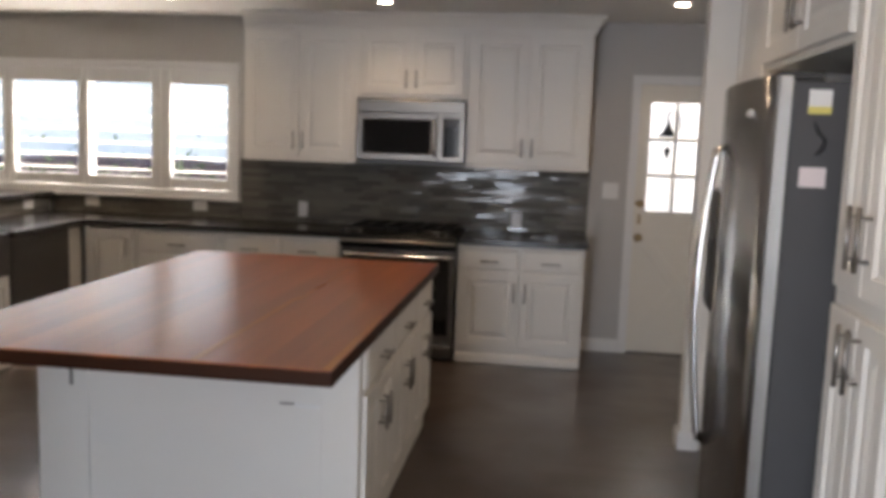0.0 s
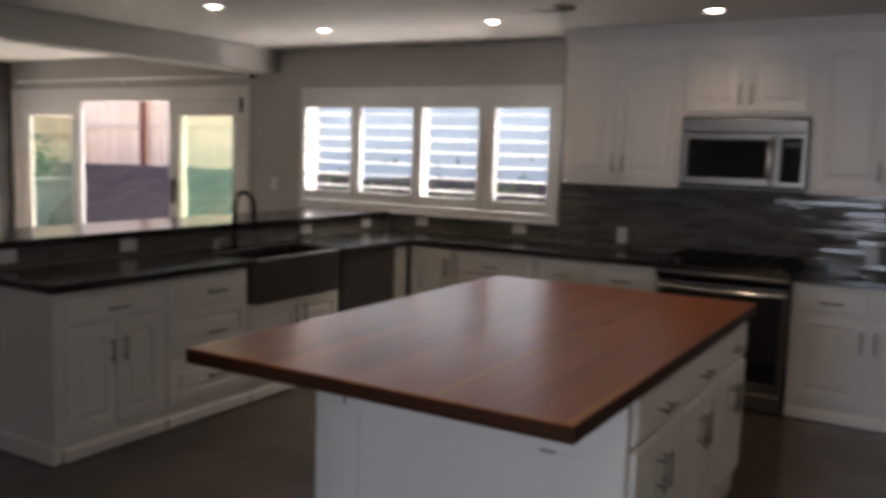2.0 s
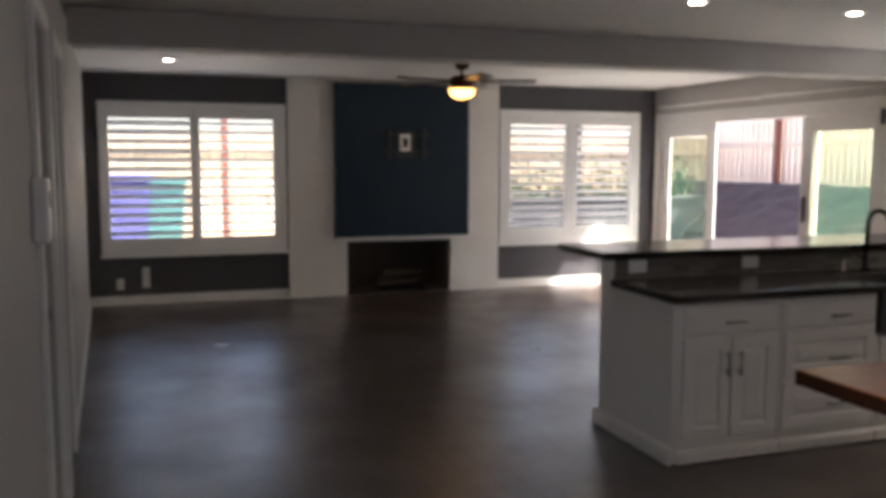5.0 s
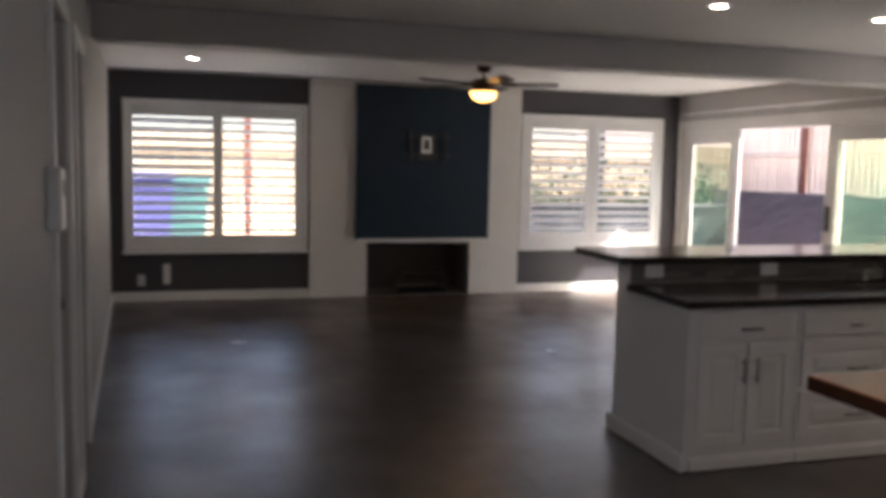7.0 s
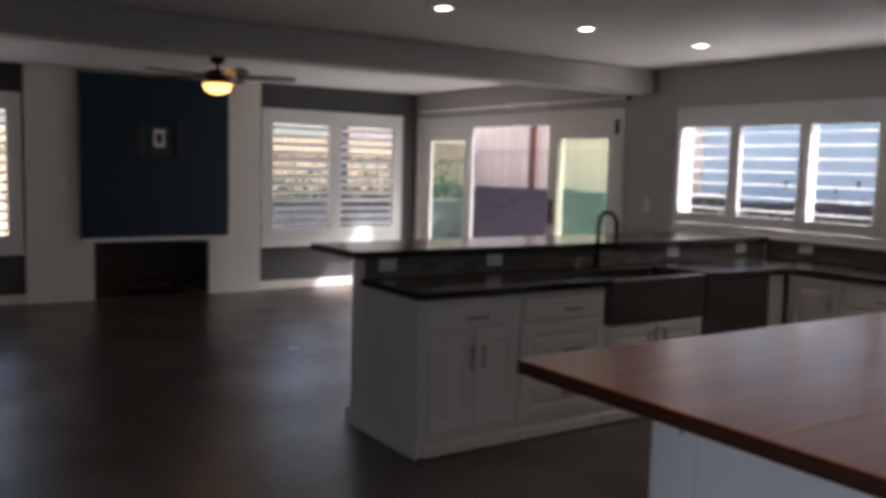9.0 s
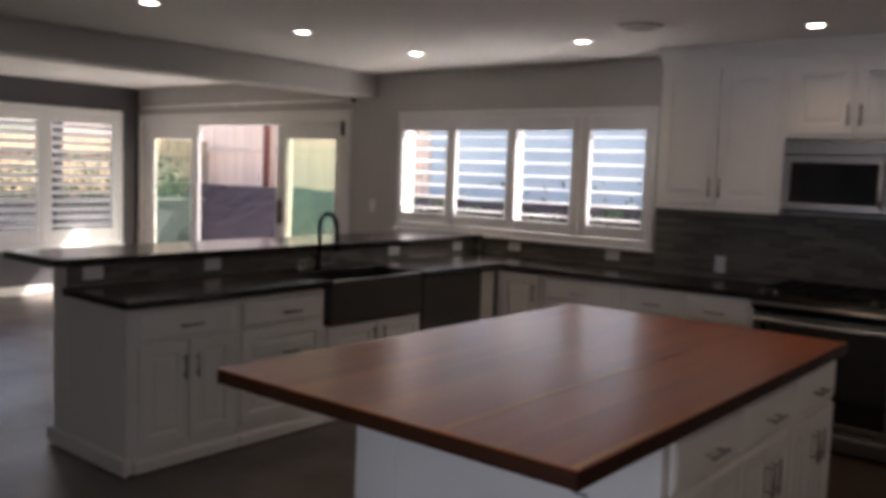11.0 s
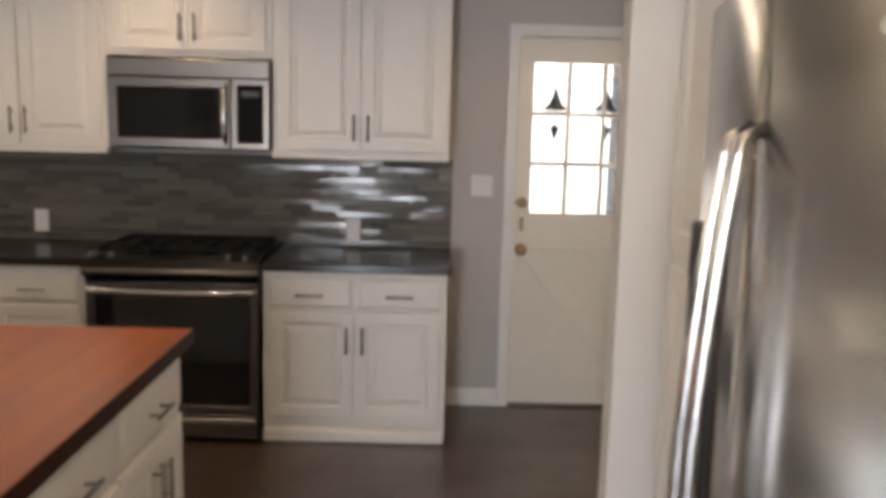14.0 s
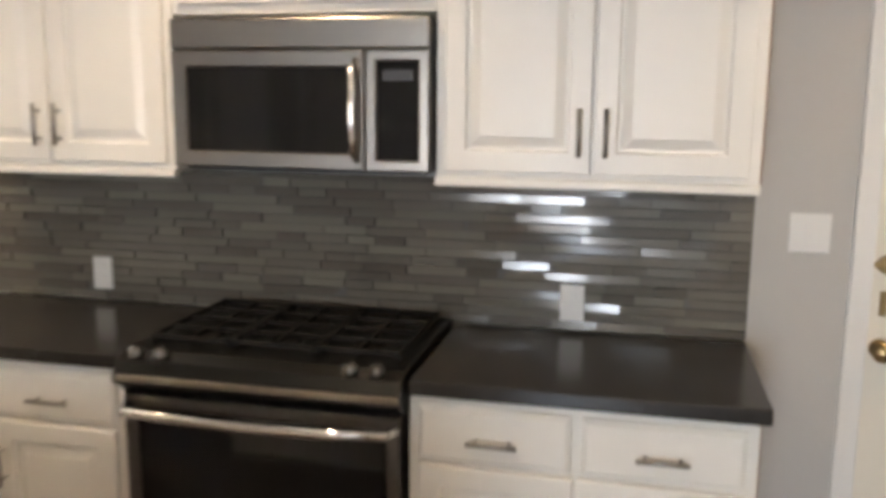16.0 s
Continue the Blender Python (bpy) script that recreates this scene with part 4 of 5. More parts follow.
part("outlet_slot", B(-0.862, -0.808, IY0 - 0.014, IY0 - 0.008, 0.608, 0.617, 0.002), NICKEL, isl, "dull metal slot in the end panel")
part("bracket_plate", B(-0.805, -0.714, IY0 - 0.014, IY0 - 0.008, 0.600, 0.616, 0.002), TRIM, isl)
part("bracket_plate", B(-1.66, -1.645, IY0 - 0.022, IY0 - 0.016, 0.625, 0.69, 0.002), NICKEL, isl)
ISL = pose(IX1, IY0, 0) @ W90
fw = IY1 - IY0
for k in range(3):
    a, b2 = 0.03 + k * (fw - 0.04) / 3, 0.01 + (k + 1) * (fw - 0.04) / 3
    dr = part("drawer", panel_face(bmesh.new(), a, b2, 0.67, 0.832, False), CAB, isl)
    dr.matrix_local = ISL
    pull(dr, (a + b2) / 2, 0.74, 0.13, False)
    for j in range(2):
        c, e = (a, (a + b2) / 2 - 0.004) if j == 0 else ((a + b2) / 2 + 0.004, b2)
        dd = part("door", panel_face(bmesh.new(), c, e, 0.125, 0.645, True, 0.05), CAB, isl)
        dd.matrix_local = ISL
        pull(dd, e - 0.03 if j == 0 else c + 0.03, 0.52, 0.13, True)
# top: glued walnut staves
TX0, TX1, TY0, TY1, TZ0, TZ1 = -1.900, -0.535, 2.250, 4.485, 0.848, 0.898
top = thing("island_top", "glossy reddish walnut butcher block top on white island", "worktop")
rnd = random.Random(4)
x, k = TX0, 0
while x < TX1 - 0.001:
    w = min(rnd.uniform(0.075, 0.125), TX1 - x)
    if TX1 - x - w < 0.05:
        w = TX1 - x
    part("stave", B(x, x + w, TY0, TY1, TZ0, TZ1), BUTCHER, top)
    x += w
for sx, y0, y1, w in ((-0.968, TY0 + 0.01, TY0 + 1.05, 0.024), (-0.945, TY0 + 1.0, TY0 + 1.85, 0.014), (-0.562, TY0 + 0.004, TY0 + 0.42, 0.022), (-0.556, TY0 + 0.42, TY0 + 0.80, 0.010)):
    part("sapwood_streak", B(sx, sx + w, y0, y1, TZ1 - 0.002, TZ1 + 0.0010), BUTCHER_SAP, top, "pale sapwood streak in the walnut")

# thin strips round all four sides, darker than the staves
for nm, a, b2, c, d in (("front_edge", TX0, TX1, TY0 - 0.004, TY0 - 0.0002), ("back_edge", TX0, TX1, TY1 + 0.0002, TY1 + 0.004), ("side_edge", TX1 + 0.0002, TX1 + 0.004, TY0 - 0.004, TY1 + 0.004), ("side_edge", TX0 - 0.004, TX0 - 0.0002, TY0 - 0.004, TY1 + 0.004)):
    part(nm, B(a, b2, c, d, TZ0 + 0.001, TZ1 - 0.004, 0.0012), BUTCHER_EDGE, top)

# ---- fridge and tall cabinets ----
TALL = 0.85
E90 = Matrix.Rotation(radians(-90), 4, "Z")


def tall_unit(y_far, y_near, label, TALL=0.85):
    """A tall cabinet facing west; local x runs from its far end towards the near end."""
    w = y_far - y_near
    cab = thing("tall_cabinet", label, "cabinet", pose(TALL, y_far, 0) @ E90)
    part("body", B(0, w, 0, EAST - TALL - 0.001, 0.09, 2.40, 0.003), CAB, cab)
    part("plinth", B(0, w, 0.012, EAST - TALL - 0.001, 0, 0.089), CAB, cab)
    part("crown", B(0, w, -0.03, 0.0, 2.37, CEIL - 0.001, 0.012, 2), CAB, cab)
    for k in range(2):
        a, b2 = (0.03, w / 2 - 0.004) if k == 0 else (w / 2 + 0.004, w - 0.03)
        hu = b2 - 0.03 if k == 0 else a + 0.03
        front(cab, "upper_door", a, b2, 1.215, 2.34, (hu, 1.36, True), length=0.16)
        front(cab, "lower_door", a, b2, 0.125, 1.165, (hu, 1.06, True), length=0.16)
    return cab


tall_unit(2.355, 1.865, "white tall pantry cabinet beside the fridge")
tall_unit(4.365, 3.425, "white tall pantry cabinet between fridge and wall stub", 0.945)
tall_unit(1.863, 0.95, "white tall pantry cabinet at the end of the run")
w = 3.423 - 2.357
cab = thing("fridge_cabinet", "white cabinet above the refrigerator", "cabinet", pose(TALL, 3.423, 0) @ E90)
part("body", B(0, w, 0, EAST - TALL - 0.001, 1.865, 2.40, 0.003), CAB, cab)
part("crown", B(0, w, -0.03, 0.0, 2.37, CEIL - 0.001, 0.012, 2), CAB, cab)
for k in range(2):
    a, b2 = (0.03, w / 2 - 0.004) if k == 0 else (w / 2 + 0.004, w - 0.03)
    front(cab, "door", a, b2, 1.89, 2.34, (b2 - 0.03 if k == 0 else a + 0.03, 2.02, True))


def refrigerator():
    """Side-by-side stainless refrigerator with bowed doors, bar handles and a dispenser; local x runs from the far side to the near side."""
    w, zt = 0.955, 1.775
    f = thing("refrigerator", "stainless side-by-side refrigerator with grey sides and long handles", "refrigerator", pose(0.750, 3.375, 0, 0, 0, -93.0))
    part("body", B(0.004, w - 0.004, 0.012, 0.64, 0.02, zt - 0.012, 0.006), FRIDGE_SIDE, f, "grey textured side")
    part("grille", B(0.02, w - 0.02, -0.02, 0.012, 0.02, 0.09, 0.004), DARK_PLASTIC, f)

    def bowed(a, b2, z0, z1):
        bm = bmesh.new()
        n = 28
        cols = []
        for k in range(n + 1):
            u = a + (b2 - a) * k / n
            y = -0.046 - 0.040 * math.sin(math.pi * u / w)
            e = min(k, n - k)
            y += 0.020 if e == 0 else (0.005 if e == 1 and (u < 0.1 or u > w - 0.1) else 0)
            cols.append((u, y))
        pts = cols + [(b2, 0.010), (a, 0.010)]
        lo, hi = [[bm.verts.new((u, y, z)) for u, y in pts] for z in (z0, z1)]
        for k in range(len(pts)):
            bm.faces.new((lo[k], lo[(k + 1) % len(pts)], hi[(k + 1) % len(pts)], hi[k]))
        bm.faces.new(lo[::-1]), bm.faces.new(hi)
        bmesh.ops.recalc_face_normals(bm, faces=bm.faces)
        for p in bm.faces:
            p.smooth = max(v.co.y for v in p.verts) < 0.0
        return bm
    fz = part("freezer_door", bowed(0.0, 0.430, 0.10, zt), STEEL_V, f)
    fr = part("fridge_door", bowed(0.436, w, 0.10, zt), STEEL_V, f)
    for d, u in ((fz, 0.402), (fr, 0.464)):
        hb = bmesh.new()
        pts = [(u, -0.08, 1.58), (u, -0.118, 1.56)] + [(u, -0.118 - 0.035 * math.sin(math.pi * s), 1.54 - 0.96 * s) for s in [k / 12 for k in range(13)]] + [(u, -0.118, 0.56), (u, -0.08, 0.54)]
        tube(hb, pts, 0.0100, 10)
        part("handle", hb, CHROME, d, "long bowed bar handle", smooth=True)
    dsp = part("dispenser", B(0.12, 0.32, -0.086, -0.05, 0.98, 1.42, 0.006), DARK_STEEL, fz, "recessed ice and water dispenser")
    part("dispenser_well", B(0.14, 0.30, -0.090, -0.085, 1.0, 1.24, 0.002), DARK_PLASTIC, dsp)
    bd = lathe(bmesh.new(), [(0.030, 0), (0.030, 0.003), (0.024, 0.005)], n=18)
    part("badge", bd, PLASTIC, fr, smooth=True).matrix_local = pose(0.775, -0.0665, 1.675, 90, 0, 9) @ Matrix.Diagonal((1.3, 0.42, 1, 1))
    part("hinge_cover", B(0.02, 0.12, -0.03, 0.10, zt - 0.011, zt + 0.012, 0.006), DARK_PLASTIC, f)
    part("hinge_cover", B(w - 0.12, w - 0.02, -0.03, 0.10, zt - 0.011, zt + 0.012, 0.006), DARK_PLASTIC, f)
    # papers stuck to the near side
    part("energy_label", B(w - 0.004, w - 0.003, 0.055, 0.115, 1.672, 1.738), PLASTIC, f, "white and yellow paper label")
    part("label_band", B(w - 0.003, w - 0.0024, 0.055, 0.115, 1.672, 1.692), YELLOW, f)
    part("paper_note", B(w - 0.004, w - 0.003, 0.045, 0.115, 1.47, 1.525), PINK, f, "pale pink paper note")
    part("cable_loop", tube(bmesh.new(), [(w - 0.004, 0.075, 1.65), (w + 0.004, 0.085, 1.62), (w + 0.004, 0.105, 1.60), (w + 0.004, 0.095, 1.57), (w - 0.004, 0.085, 1.56)], 0.006, 6), DARK_PLASTIC, f, "black tag hanging under the label")
    return f


refrigerator()

# ---- ceiling fixtures ----
# fixtures for every can, the three added fill cans included
for cx, cy in CANS:
    c = thing("recessed_light", "lit round recessed ceiling light with white trim, last three added unseen", "ceiling light", pose(cx, cy, CEIL), group="recessed ceiling lights")
    part("trim_ring", lathe(bmesh.new(), [(0.046, -0.0035), (0.066, -0.007), (0.074, -0.001), (0.050, -0.001)], n=28), TRIM, c, smooth=True)
    part("lens", lathe(bmesh.new(), [(0.044, -0.0045), (0.044, -0.0015)], n=28), GLOW_CAN, c, "glowing warm lens")
v = thing("ceiling_vent", "round grey ceiling vent grille", "vent", pose(-1.96, 5.20, CEIL))
part("flange", lathe(bmesh.new(), [(0.09, -0.014), (0.125, -0.008), (0.14, -0.001), (0.09, -0.001)], n=28), DARK_STEEL, v, smooth=True)
for r in (0.085, 0.06, 0.035):
    part("ring", lathe(bmesh.new(), [(r - 0.009, -0.012), (r, -0.016), (r + 0.004, -0.008), (r - 0.006, -0.006)], n=24), DARK_PLASTIC, v, smooth=True)


BLADE_TURN = 71


def ceiling_fan(x, y):
    f = thing("ceiling_fan", "bronze ceiling fan with dark blades and amber bowl light", "ceiling fan", pose(x, y, CEIL))
    part("canopy", lathe(bmesh.new(), [(0.03, -0.07), (0.06, -0.055), (0.07, -0.001)], n=18), BRONZE, f, smooth=True)
    part("downrod", rod(bmesh.new(), (0, 0, -0.125), (0, 0, -0.05), 0.012), BRONZE, f)
    part("motor", lathe(bmesh.new(), [(0.05, -0.222), (0.10, -0.212), (0.125, -0.185), (0.12, -0.145), (0.07, -0.12), (0.02, -0.115)], n=24), BRONZE, f, smooth=True)
    part("light_bowl", lathe(bmesh.new(), [(0.02, -0.333), (0.068, -0.323), (0.108, -0.296), (0.125, -0.24)], n=24), GLOW_FAN, f, "glowing amber glass bowl", smooth=True)
    part("bowl_rim", lathe(bmesh.new(), [(0.126, -0.243), (0.137, -0.234), (0.130, -0.224), (0.10, -0.22)], n=24), BRONZE, f, smooth=True)
    for k in range(5):
        a = BLADE_TURN + 72 * k
        bl = bmesh.new()
        outline = [(0.17, -0.045), (0.30, -0.058), (0.62, -0.07), (0.68, -0.055), (0.695, 0.0), (0.68, 0.055), (0.62, 0.07), (0.30, 0.058), (0.17, 0.045)]
        lo, hi = [[bl.verts.new((u, v2, z)) for u, v2 in outline] for z in (-0.004, 0.004)]
        for q in range(len(outline)):
            bl.faces.new((lo[q], lo[(q + 1) % len(outline)], hi[(q + 1) % len(outline)], hi[q]))
        bl.faces.new(lo[::-1]), bl.faces.new(hi)
        blade = part("blade", bl, BLADE, f)
        blade.matrix_local = pose(0, 0, -0.172, 0, 0, a) @ pose(0, 0, 0, -13, 0, 0)
        part("blade_iron", B(0.10, 0.22, -0.018, 0.018, 0.0045, 0.010, 0.002), BRONZE, blade)
    for s in (-1, 1):
        part("pull_chain", rod(bmesh.new(), (0.06 * s, 0.135, -0.225), (0.06 * s, 0.135, -0.375), 0.002, n=5), BRASS, f)
    return f


ceiling_fan(-7.30, 3.05)

# ---- fireplace ----
fp = thing("fireplace", "dark open firebox in white chimney breast", "fireplace", kind="structure")
bm = bmesh.new()
box(bm, FIRE - 0.60, FIRE - 0.56, 2.30, 3.745, -0.01, 0.80)
box(bm, FIRE - 0.56, FIRE + 0.001, 2.33, 2.395, -0.01, 0.80)
box(bm, FIRE - 0.56, FIRE + 0.001, 3.65, 3.715, -0.01, 0.80)
box(bm, FIRE - 0.56, FIRE - 0.152, 2.395, 3.65, 0.70, 0.80)
box(bm, FIRE - 0.56, FIRE + 0.055, 2.402, 3.643, -0.011, 0.004)
part("firebox", bm, SOOT, fp)
part("steel_frame", frame_mesh(bmesh.new(), 2.405, 3.64, 0.004, 0.615, 0.025, -0.055, -0.035, 0.003), DARK_PLASTIC, fp).matrix_local = pose(FIRE, 0, 0) @ pose(0, 0, 0, 0, 0, 90)
for (a, b2, r) in (((FIRE - 0.30, 2.85, 0.10), (FIRE - 0.24, 3.40, 0.12), 0.05), ((FIRE - 0.16, 2.80, 0.09), (FIRE - 0.2, 3.28, 0.10), 0.045), ((FIRE - 0.26, 2.92, 0.19), (FIRE - 0.17, 3.36, 0.20), 0.04)):
    tagged(part("fire_log", rod(bmesh.new(), a, b2, r, r * 0.85, 10), LOG), "charred log lying in the firebox", "log", "logs in the firebox")
gr = thing("fire_grate", "black iron log grate in the firebox", "fire grate")
for k in range(5):
    part("bar", B(FIRE - 0.38, FIRE - 0.10, 2.85 + 0.13 * k, 2.865 + 0.13 * k, 0.035, 0.05), IRON, gr)
part("leg", B(FIRE - 0.34, FIRE - 0.32, 2.82, 3.42, 0.004, 0.035), IRON, gr)
part("leg", B(FIRE - 0.15, FIRE - 0.13, 2.82, 3.42, 0.004, 0.035), IRON, gr)
pn = thing("chimney_panel", "large navy blue panel over the fireplace", "wall panel", kind="structure")
part("panel", B(FIRE + 0.061, FIRE + 0.16, 2.26, 3.84, 0.675, 2.41, 0.004), NAVY, pn)
part("ledge", B(FIRE + 0.061, FIRE + 0.17, 2.25, 3.85, 0.645, 0.674, 0.004), TRIM, pn, "thin pale ledge")
tv = thing("tv_mount", "black television wall bracket on navy panel", "tv bracket", pose(FIRE + 0.16, 3.07, 1.74) @ W90)
part("wall_plate", B(-0.10, 0.10, -0.02, 0, -0.16, 0.14, 0.004), DARK_PLASTIC, tv)
for s in (-1, 1):
    part("arm", B(s * 0.20 - 0.018, s * 0.20 + 0.018, -0.045, -0.02, -0.18, 0.18, 0.004), DARK_PLASTIC, tv)
for z in (-0.10, 0.10):
    part("cross_bar", B(-0.27, 0.27, -0.022, -0.004, z - 0.015, z + 0.015, 0.003), DARK_PLASTIC, tv)
ol = plate("wall_outlet", "white recessed outlet box in the tv bracket", pose(FIRE + 0.182, 3.055, 1.75) @ W90, 0.12, 0.19, kind="outlet")
part("opening", B(-0.032, 0.032, -0.0095, -0.0085, -0.055, 0.055, 0.0004), DARK_PLASTIC, ol, "dark recessed opening")
for y0, y1 in ((1.76, 2.2), (3.86, 4.24)):
    tagged(part("trim", B(FIRE + 0.061, FIRE + 0.10, y0, y1, CEIL - 0.06, CEIL - 0.001, 0.01), WHITE_WALL), "white moulding at the chimney top", "trim", kind="structure")

# ---- scraps on the floor ----
for sx, sy, a in ((-6.16, 3.29, 25), (-7.0, 0.81, 70)):
    bm = bmesh.new()
    prof = [(-0.06, 0.0), (-0.02, 0.012), (0.02, 0.004), (0.07, 0.015)]
    rows2 = [[bm.verts.new((u, v2, z + 0.004 * (v2 > 0))) for u, z in prof] for v2 in (-0.035, 0.0, 0.03)]
    for r0, r1 in zip(rows2, rows2[1:]):
        for k in range(3):
            bm.faces.new((r0[k], r0[k + 1], r1[k + 1], r1[k]))
    ob = tagged(part("paper_scrap", bm, PLASTIC), "crumpled pale paper scrap lying on the floor", "paper scrap")
    ob.matrix_world = pose(sx, sy, 0.001, 0, 0, a)

# ---- outside ----
ground = B(-60, 60, NORTH + 0.16, 70, -0.25, -0.06)
box(ground, -60, FIRE - 0.15, -60, NORTH + 0.16, -0.25, -0.06)
box(ground, FIRE - 0.15, 60, -60, SOUTH - 0.15, -0.25, -0.06)
box(ground, EAST + 0.15, 60, SOUTH - 0.15, NORTH + 0.16, -0.25, -0.06)
structure("ground", ground, CONCRETE, "pale concrete patio paving outside")
bank = bmesh.new()
nx, ny = 60, 10
grid = [[bank.verts.new((-22 + 21 * i / nx, 8.9 + 2.2 * j / ny, -0.06 + (0.25 if j else -0.1) + 0.95 * min(1, j / 6) + 0.10 * noise.noise((i * 0.5, j * 0.6, 1.0)))) for j in range(ny + 1)] for i in range(nx + 1)]
for i in range(nx):
    for j in range(ny):
        bank.faces.new((grid[i][j], grid[i + 1][j], grid[i + 1][j + 1], grid[i][j + 1]))
structure("ground_bank", bank, EARTH, "dark mulch bank along the garden fence")


def fence(x0, x1, y, z0, z1, along, label, timber=FENCE):
    f = thing("fence", label, "fence")
    n = int((x1 - x0) / 0.145)
    bm = B(0.006, 0.136, 0, 0.018, z0, z1)
    first = None
    for k in range(n):
        m = pose(x0 + 0.145 * k, y, random.uniform(-0.01, 0.01)) if along == "x" else pose(y, x0 + 0.145 * k, random.uniform(-0.01, 0.01)) @ W90
        if first is None:
            ob = part("board", bm, timber, f)
            first = ob.data
            ob.matrix_local = m
        else:
            shared("board", first, f, m)
    for z in (z0 + 0.3, (z0 + z1) / 2, z1 - 0.3):
        part("rail", B(x0, x1, y - 0.04, y - 0.002, z - 0.045, z + 0.045) if along == "x" else B(y + 0.002, y + 0.04, x0, x1, z - 0.045, z + 0.045), timber, f)
    return f


# shaded fence in paled timber, sunlit fence in the yellower copy
fence(-22, -8.6, 11.1, 0.5, 3.2, "x", "wooden board fence behind the mulch bank, colour paled to look bright")
fence(-4, 12, -14.6, -0.06, 2.0, "y", "wooden board fence beyond the living room, sunny yellow in its colour", SUNNY_FENCE)
for px in (-12.56, -9.3):
    tagged(part("fence_post", B(px - 0.045, px + 0.045, 10.93, 11.05, 0.4, 3.0, 0.008), POST), "red-brown stained wooden post by the fence", "post")
tagged(part("patio_post", B(-12.2, -12.11, 1.225, 1.315, -0.06, 2.2, 0.008), POST), "red-brown wooden post outside the window", "post")


sd2 = thing("garden_shed", "pale grey stucco shed behind the mulch bank", "shed", kind="structure")
part("wall", B(-8.5, -0.9, 10.9, 11.1, -0.1, 3.6), GREY_STUCCO, sd2)
part("corner_board", B(-8.58, -8.40, 10.86, 10.899, -0.1, 3.6, 0.006), FENCE, sd2)
part("eave", B(-8.7, -0.8, 10.6, 11.2, 3.6, 3.72, 0.01), STUCCO, sd2)
bedm = bmesh.new()
lr = random.Random(31)
for k in range(2600):
    cx = lr.choice((-7.6, -6.7, -5.9, -4.9, -4.2, -3.3)) + lr.gauss(0, 0.25)
    c = Vector((cx, 9.3 + lr.gauss(0, 0.25), 0.35 + abs(lr.gauss(0, 0.35))))
    q = Euler((lr.uniform(0, 6), lr.uniform(0, 6), lr.uniform(0, 6))).to_quaternion()
    s = lr.uniform(0.025, 0.06)
    bedm.faces.new([bedm.verts.new(c + q @ Vector(p)) for p in ((-s, 0, 0), (0, -s * 0.5, 0.01), (s * 1.3, 0, 0), (0, s * 0.5, 0.01))])
tagged(part("garden_plants", bedm, LEAF), "leafy plants on the mulch bank", "plants", kind="stuff")


def bin_thing(name, label, m, mat):
    c = thing(name, label, "bin", m)
    bm = bmesh.new()
    lo = [bm.verts.new(p) for p in ((-0.24, -0.27, 0.08), (0.24, -0.27, 0.08), (0.24, 0.27, 0.08), (-0.24, 0.27, 0.08))]
    hi = [bm.verts.new(p) for p in ((-0.31, -0.36, 1.02), (0.31, -0.36, 1.02), (0.31, 0.36, 1.02), (-0.31, 0.36, 1.02))]
    for k in range(4):
        bm.faces.new((lo[k], lo[(k + 1) % 4], hi[(k + 1) % 4], hi[k]))
    bm.faces.new(lo[::-1]), bm.faces.new(hi)
    bmesh.ops.bevel(bm, geom=list(bm.edges), offset=0.025, segments=2, affect="EDGES")
    part("body", bm, mat, c)
    part("lid", B(-0.34, 0.34, -0.40, 0.38, 1.02, 1.09, 0.02, 2), mat, c)
    for s in (-1, 1):
        part("wheel", rod(bmesh.new(), (s * 0.27 - 0.02, 0.28, 0.12), (s * 0.27 + 0.02, 0.28, 0.12), 0.12, n=14), DARK_PLASTIC, c)
    return c


bin_thing("wheeled_bin", "large blue plastic wheeled bin outside the window", pose(-12.5, -0.14, -0.06, 0, 0, 92) @ Matrix.Scale(1.28, 4), BLUE)
bin_thing("wheeled_bin", "large green plastic wheeled bin outside the window", pose(-13.5, 0.40, -0.06, 0, 0, 88) @ Matrix.Scale(1.22, 4), GREEN)
pl = thing("garden_planter", "low dark block planter with shrubs by the fence", "planter")
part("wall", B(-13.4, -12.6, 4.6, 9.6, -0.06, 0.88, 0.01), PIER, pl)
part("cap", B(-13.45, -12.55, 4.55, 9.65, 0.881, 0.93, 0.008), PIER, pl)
tagged(part("patio_post", B(-12.4, -12.28, 6.80, 6.92, -0.06, 2.9, 0.008), DARK_PLASTIC), "dark metal patio post outside the window", "post")
leafm = bmesh.new()
lr = random.Random(21)
for k in range(1400):
    c = Vector((-13.0 + lr.gauss(0, 0.2), lr.uniform(4.7, 9.5), 0.95 + abs(lr.gauss(0, 0.28))))
    q = Euler((lr.uniform(0, 6), lr.uniform(0, 6), lr.uniform(0, 6))).to_quaternion()
    s = lr.uniform(0.03, 0.07)
    leafm.faces.new([leafm.verts.new(c + q @ Vector(p)) for p in ((-s, 0, 0), (0, -s * 0.5, 0.01), (s * 1.2, 0, 0), (0, s * 0.5, 0.01))])
tagged(part("shrub_leaves", leafm, LEAF), "green leafy shrubs in the planter", "shrub", kind="stuff")
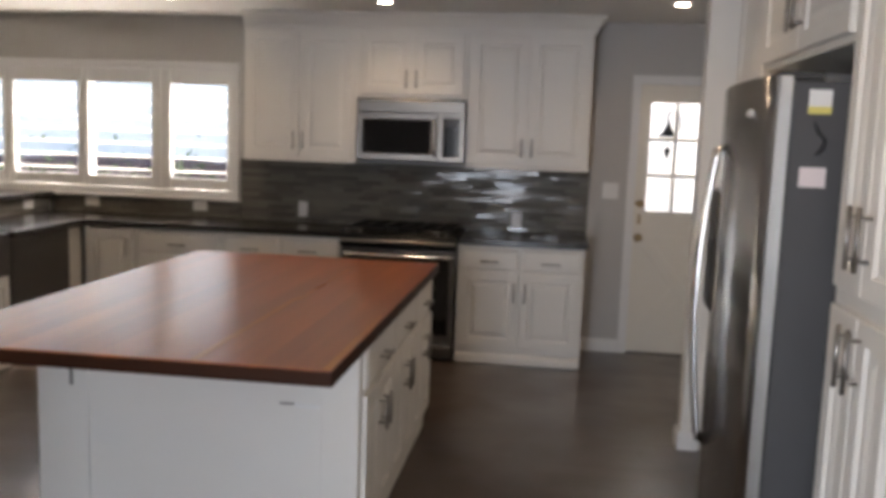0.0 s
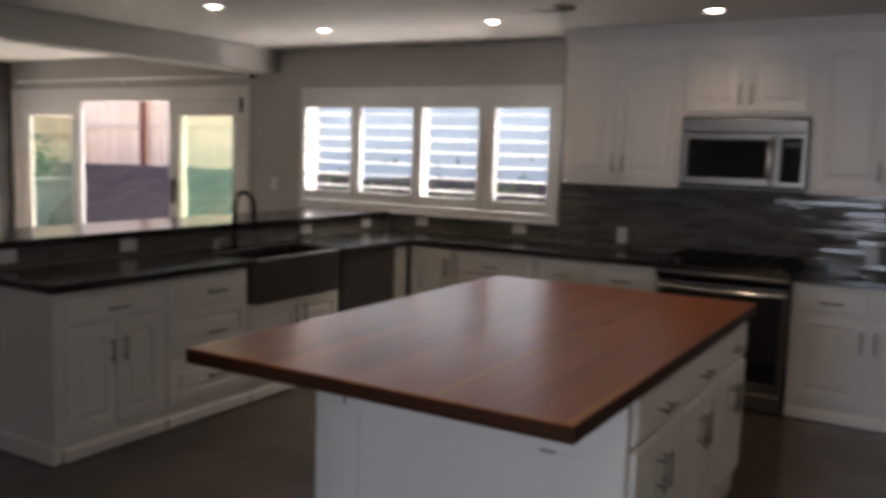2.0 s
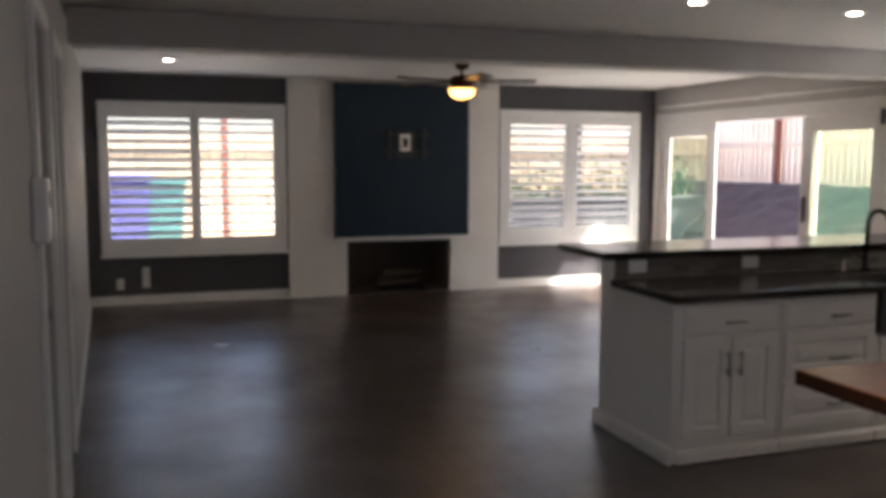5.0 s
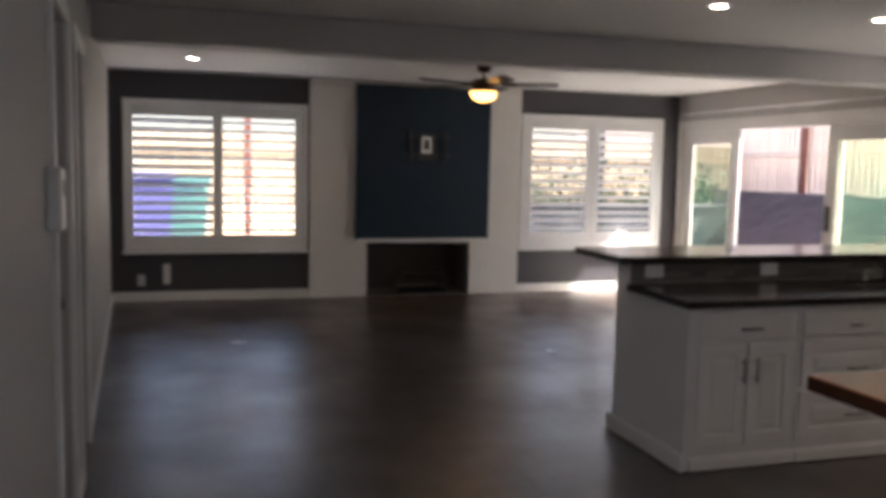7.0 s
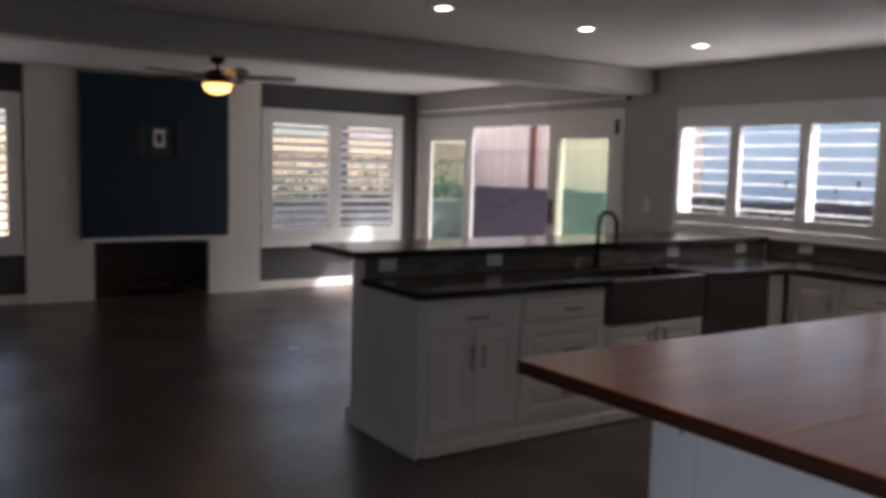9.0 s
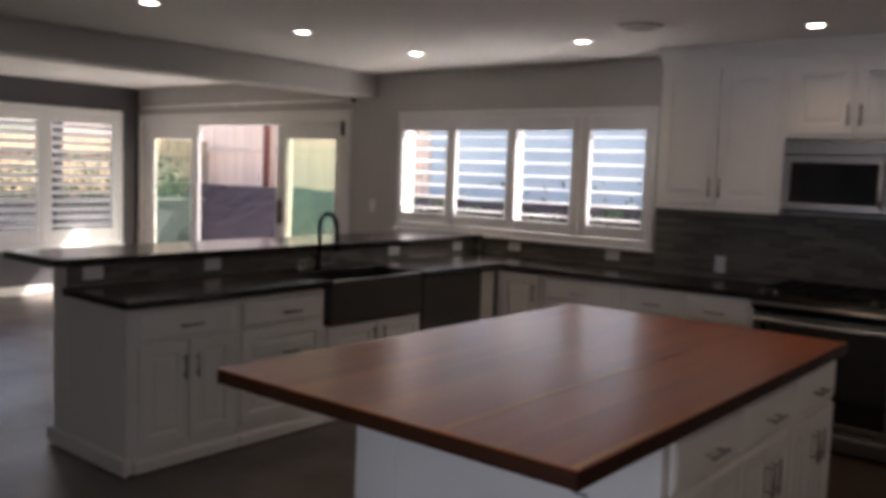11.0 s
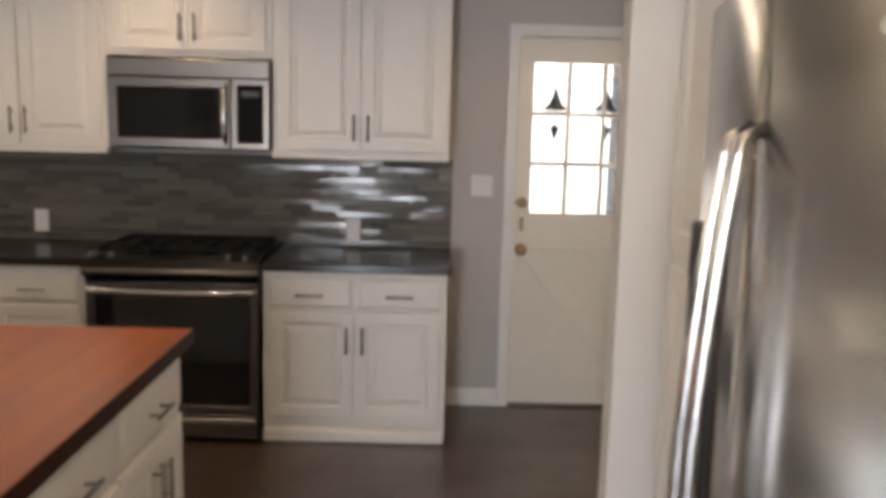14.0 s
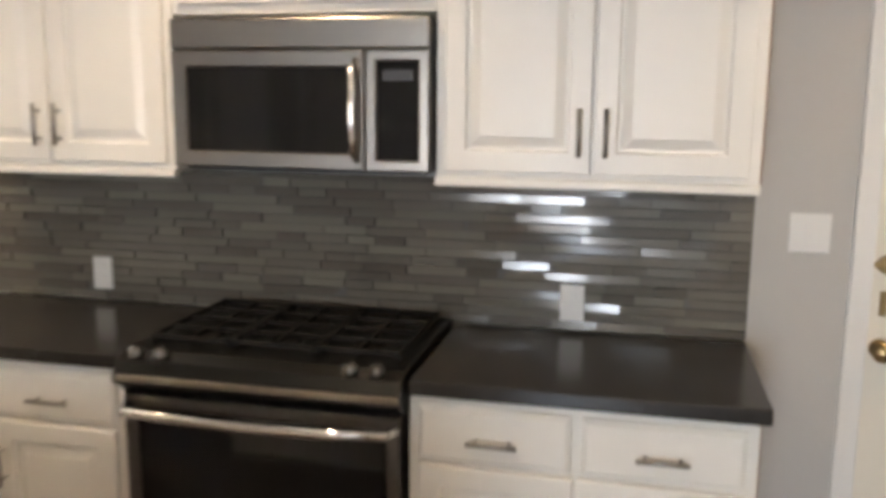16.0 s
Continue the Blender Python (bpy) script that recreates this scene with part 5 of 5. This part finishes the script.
# side yard beyond the back door
sh = thing("neighbour_wall", "sunlit white stucco wall beyond the back door", "wall", kind="structure")
part("wall", B(-0.7, 9.0, 10.4, 10.6, -0.06, 3.4), STUCCO, sh)
part("coping", B(-0.74, 9.0, 10.36, 10.64, 3.4, 3.46, 0.01), STUCCO, sh)
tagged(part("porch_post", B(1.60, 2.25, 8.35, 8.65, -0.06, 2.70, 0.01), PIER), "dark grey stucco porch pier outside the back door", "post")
for lx in (0.98, 1.30):
    ln = thing("hanging_lantern", "black iron hanging lantern outside the back door", "lantern", pose(lx, 7.3, 1.66))
    part("shade", lathe(bmesh.new(), [(0.010, 0.115), (0.018, 0.095), (0.026, 0.07), (0.045, 0.03), (0.072, 0.004), (0.080, -0.004), (0.06, -0.012)], n=12), IRON, ln)
    part("drop", lathe(bmesh.new(), [(0.004, -0.20), (0.028, -0.13), (0.03, -0.115), (0.004, -0.10)], n=10), IRON, ln)
    part("chain", rod(bmesh.new(), (0, 0, -0.11), (0, 0, 1.04), 0.004, n=5), IRON, ln)
    part("hook", tube(bmesh.new(), [(0.0, 0, 0.10), (-0.02, 0, 0.14), (-0.01, 0, 0.18), (0.04, 0, 0.195), (0.085, 0, 0.165), (0.095, 0, 0.11), (0.085, 0, 0.04)], 0.007, 6), IRON, ln)
tagged(part("porch_roof", B(-0.6, 5.0, NORTH + 0.17, 8.9, 2.70, 2.84), STUCCO), "pale painted roof slab over the back step", "roof", kind="structure")
tagged(part("porch_beam", B(-0.6, 5.0, 8.75, 8.9, 2.55, 2.70, 0.008), STUCCO), "pale painted beam over the back step", "beam")

# ---- glass strip tiles on the backsplash ----
def backsplash(name, label, spans, place, rng, limit):
    """Rows of glass strips; spans give (u0, u1, z0, z1). place puts the local strip onto its wall."""
    bs = thing(name, label, "backsplash", place, kind="structure")
    row, gap = 0.0305, 0.0022
    sizes = (0.10, 0.15, 0.20, 0.30)
    meshes = {}
    rest = bmesh.new()
    made = 0
    for u0, u1, z0, z1 in spans:
        part("grout_bed", B(u0, u1, -0.006, -0.0005, z0, z1), GROUT, bs)
        z = z0
        while z < z1 - 0.012:
            h = min(row, z1 - z) - gap
            u = u0
            while u < u1 - 0.004:
                s = rng.choice(sizes) if u > u0 else rng.uniform(0.05, 0.25)
                s = min(s, u1 - u)
                if u1 - u - s < 0.03:
                    s = u1 - u
                w = s - gap
                proud = rng.choice((0.0095, 0.0110, 0.0120))
                tilt = (rng.gauss(0, 4.0), rng.gauss(0, 3.0) * min(1, 0.12 / s))
                if made < limit and h > 0.02:
                    key = (round(w, 3), round(h, 3))
                    if key not in meshes:
                        b0 = B(-w / 2, w / 2, -0.004, 0.004, -h / 2, h / 2, 0.0012)
                        ob = part("tile", b0, TILE, bs)
                        meshes[key] = ob.data
                        ob.matrix_local = pose(u + s / 2, -proud + 0.001, z + h / 2, tilt[0], 0, tilt[1])
                    else:
                        shared("tile", meshes[key], bs, pose(u + s / 2, -proud + 0.001, z + h / 2, tilt[0], 0, tilt[1]))
                    made += 1
                else:
                    box(rest, u, u + w, -proud, -0.006, z, z + h)
                u += s
            z += row
    if len(rest.verts):
        tagged(part("tile_field", rest, TILE, bs), kind="stuff")
    else:
        rest.free()
    return bs


backsplash("backsplash", "grey glass strip tile backsplash behind the range", [(-2.385, 0.322, 0.889, 1.362)], pose(0, NORTH - 0.002, 0), random.Random(7), 300)
backsplash("backsplash", "grey glass strip tile backsplash under the window", [(-3.98, -2.388, 0.889, 1.014)], pose(0, NORTH - 0.002, 0), random.Random(9), 120)
backsplash("backsplash", "grey glass strip tiles on the raised bar's face", [(2.792, 6.40, 0.889, 0.998)], pose(-3.9975, 0, 0) @ W90, random.Random(10), 200)

# ---- floor planks ----
rng = random.Random(11)
PW, planks = 0.127, {}
far = bmesh.new()
floor_ob = bpy.data.objects["floor"]
y, near_count = SOUTH, 0
while y < NORTH - 0.001:
    w = min(PW, NORTH - y)
    x = FIRE - rng.uniform(0, 1.0)
    while x < EAST:
        ln = rng.choice((0.6, 0.9, 1.2, 1.5))
        a, b2 = max(x, FIRE), min(x + ln, EAST)
        if b2 - a > 0.02:
            if -6.4 < (a + b2) / 2 < 0.9 and -0.3 < y < 5.7 and near_count < 300 and b2 - a == ln:
                key = (ln, round(w, 3))
                if key not in planks:
                    ob = part("plank", B(0.0003, ln - 0.0003, 0.0003, w - 0.0003, -0.0115, 0.0), FLOOR_WOOD, floor_ob)
                    planks[key] = ob.data
                    ob.matrix_local = pose(a, y, 0)
                else:
                    shared("plank", planks[key], floor_ob, pose(a, y, 0))
                near_count += 1
            else:
                box(far, a + 0.0003, b2 - 0.0003, y + 0.0003, y + w - 0.0003, -0.0115, -0.0001)
        x += ln
    y += PW
tagged(part("plank_field", far, FLOOR_WOOD, floor_ob), kind="stuff")
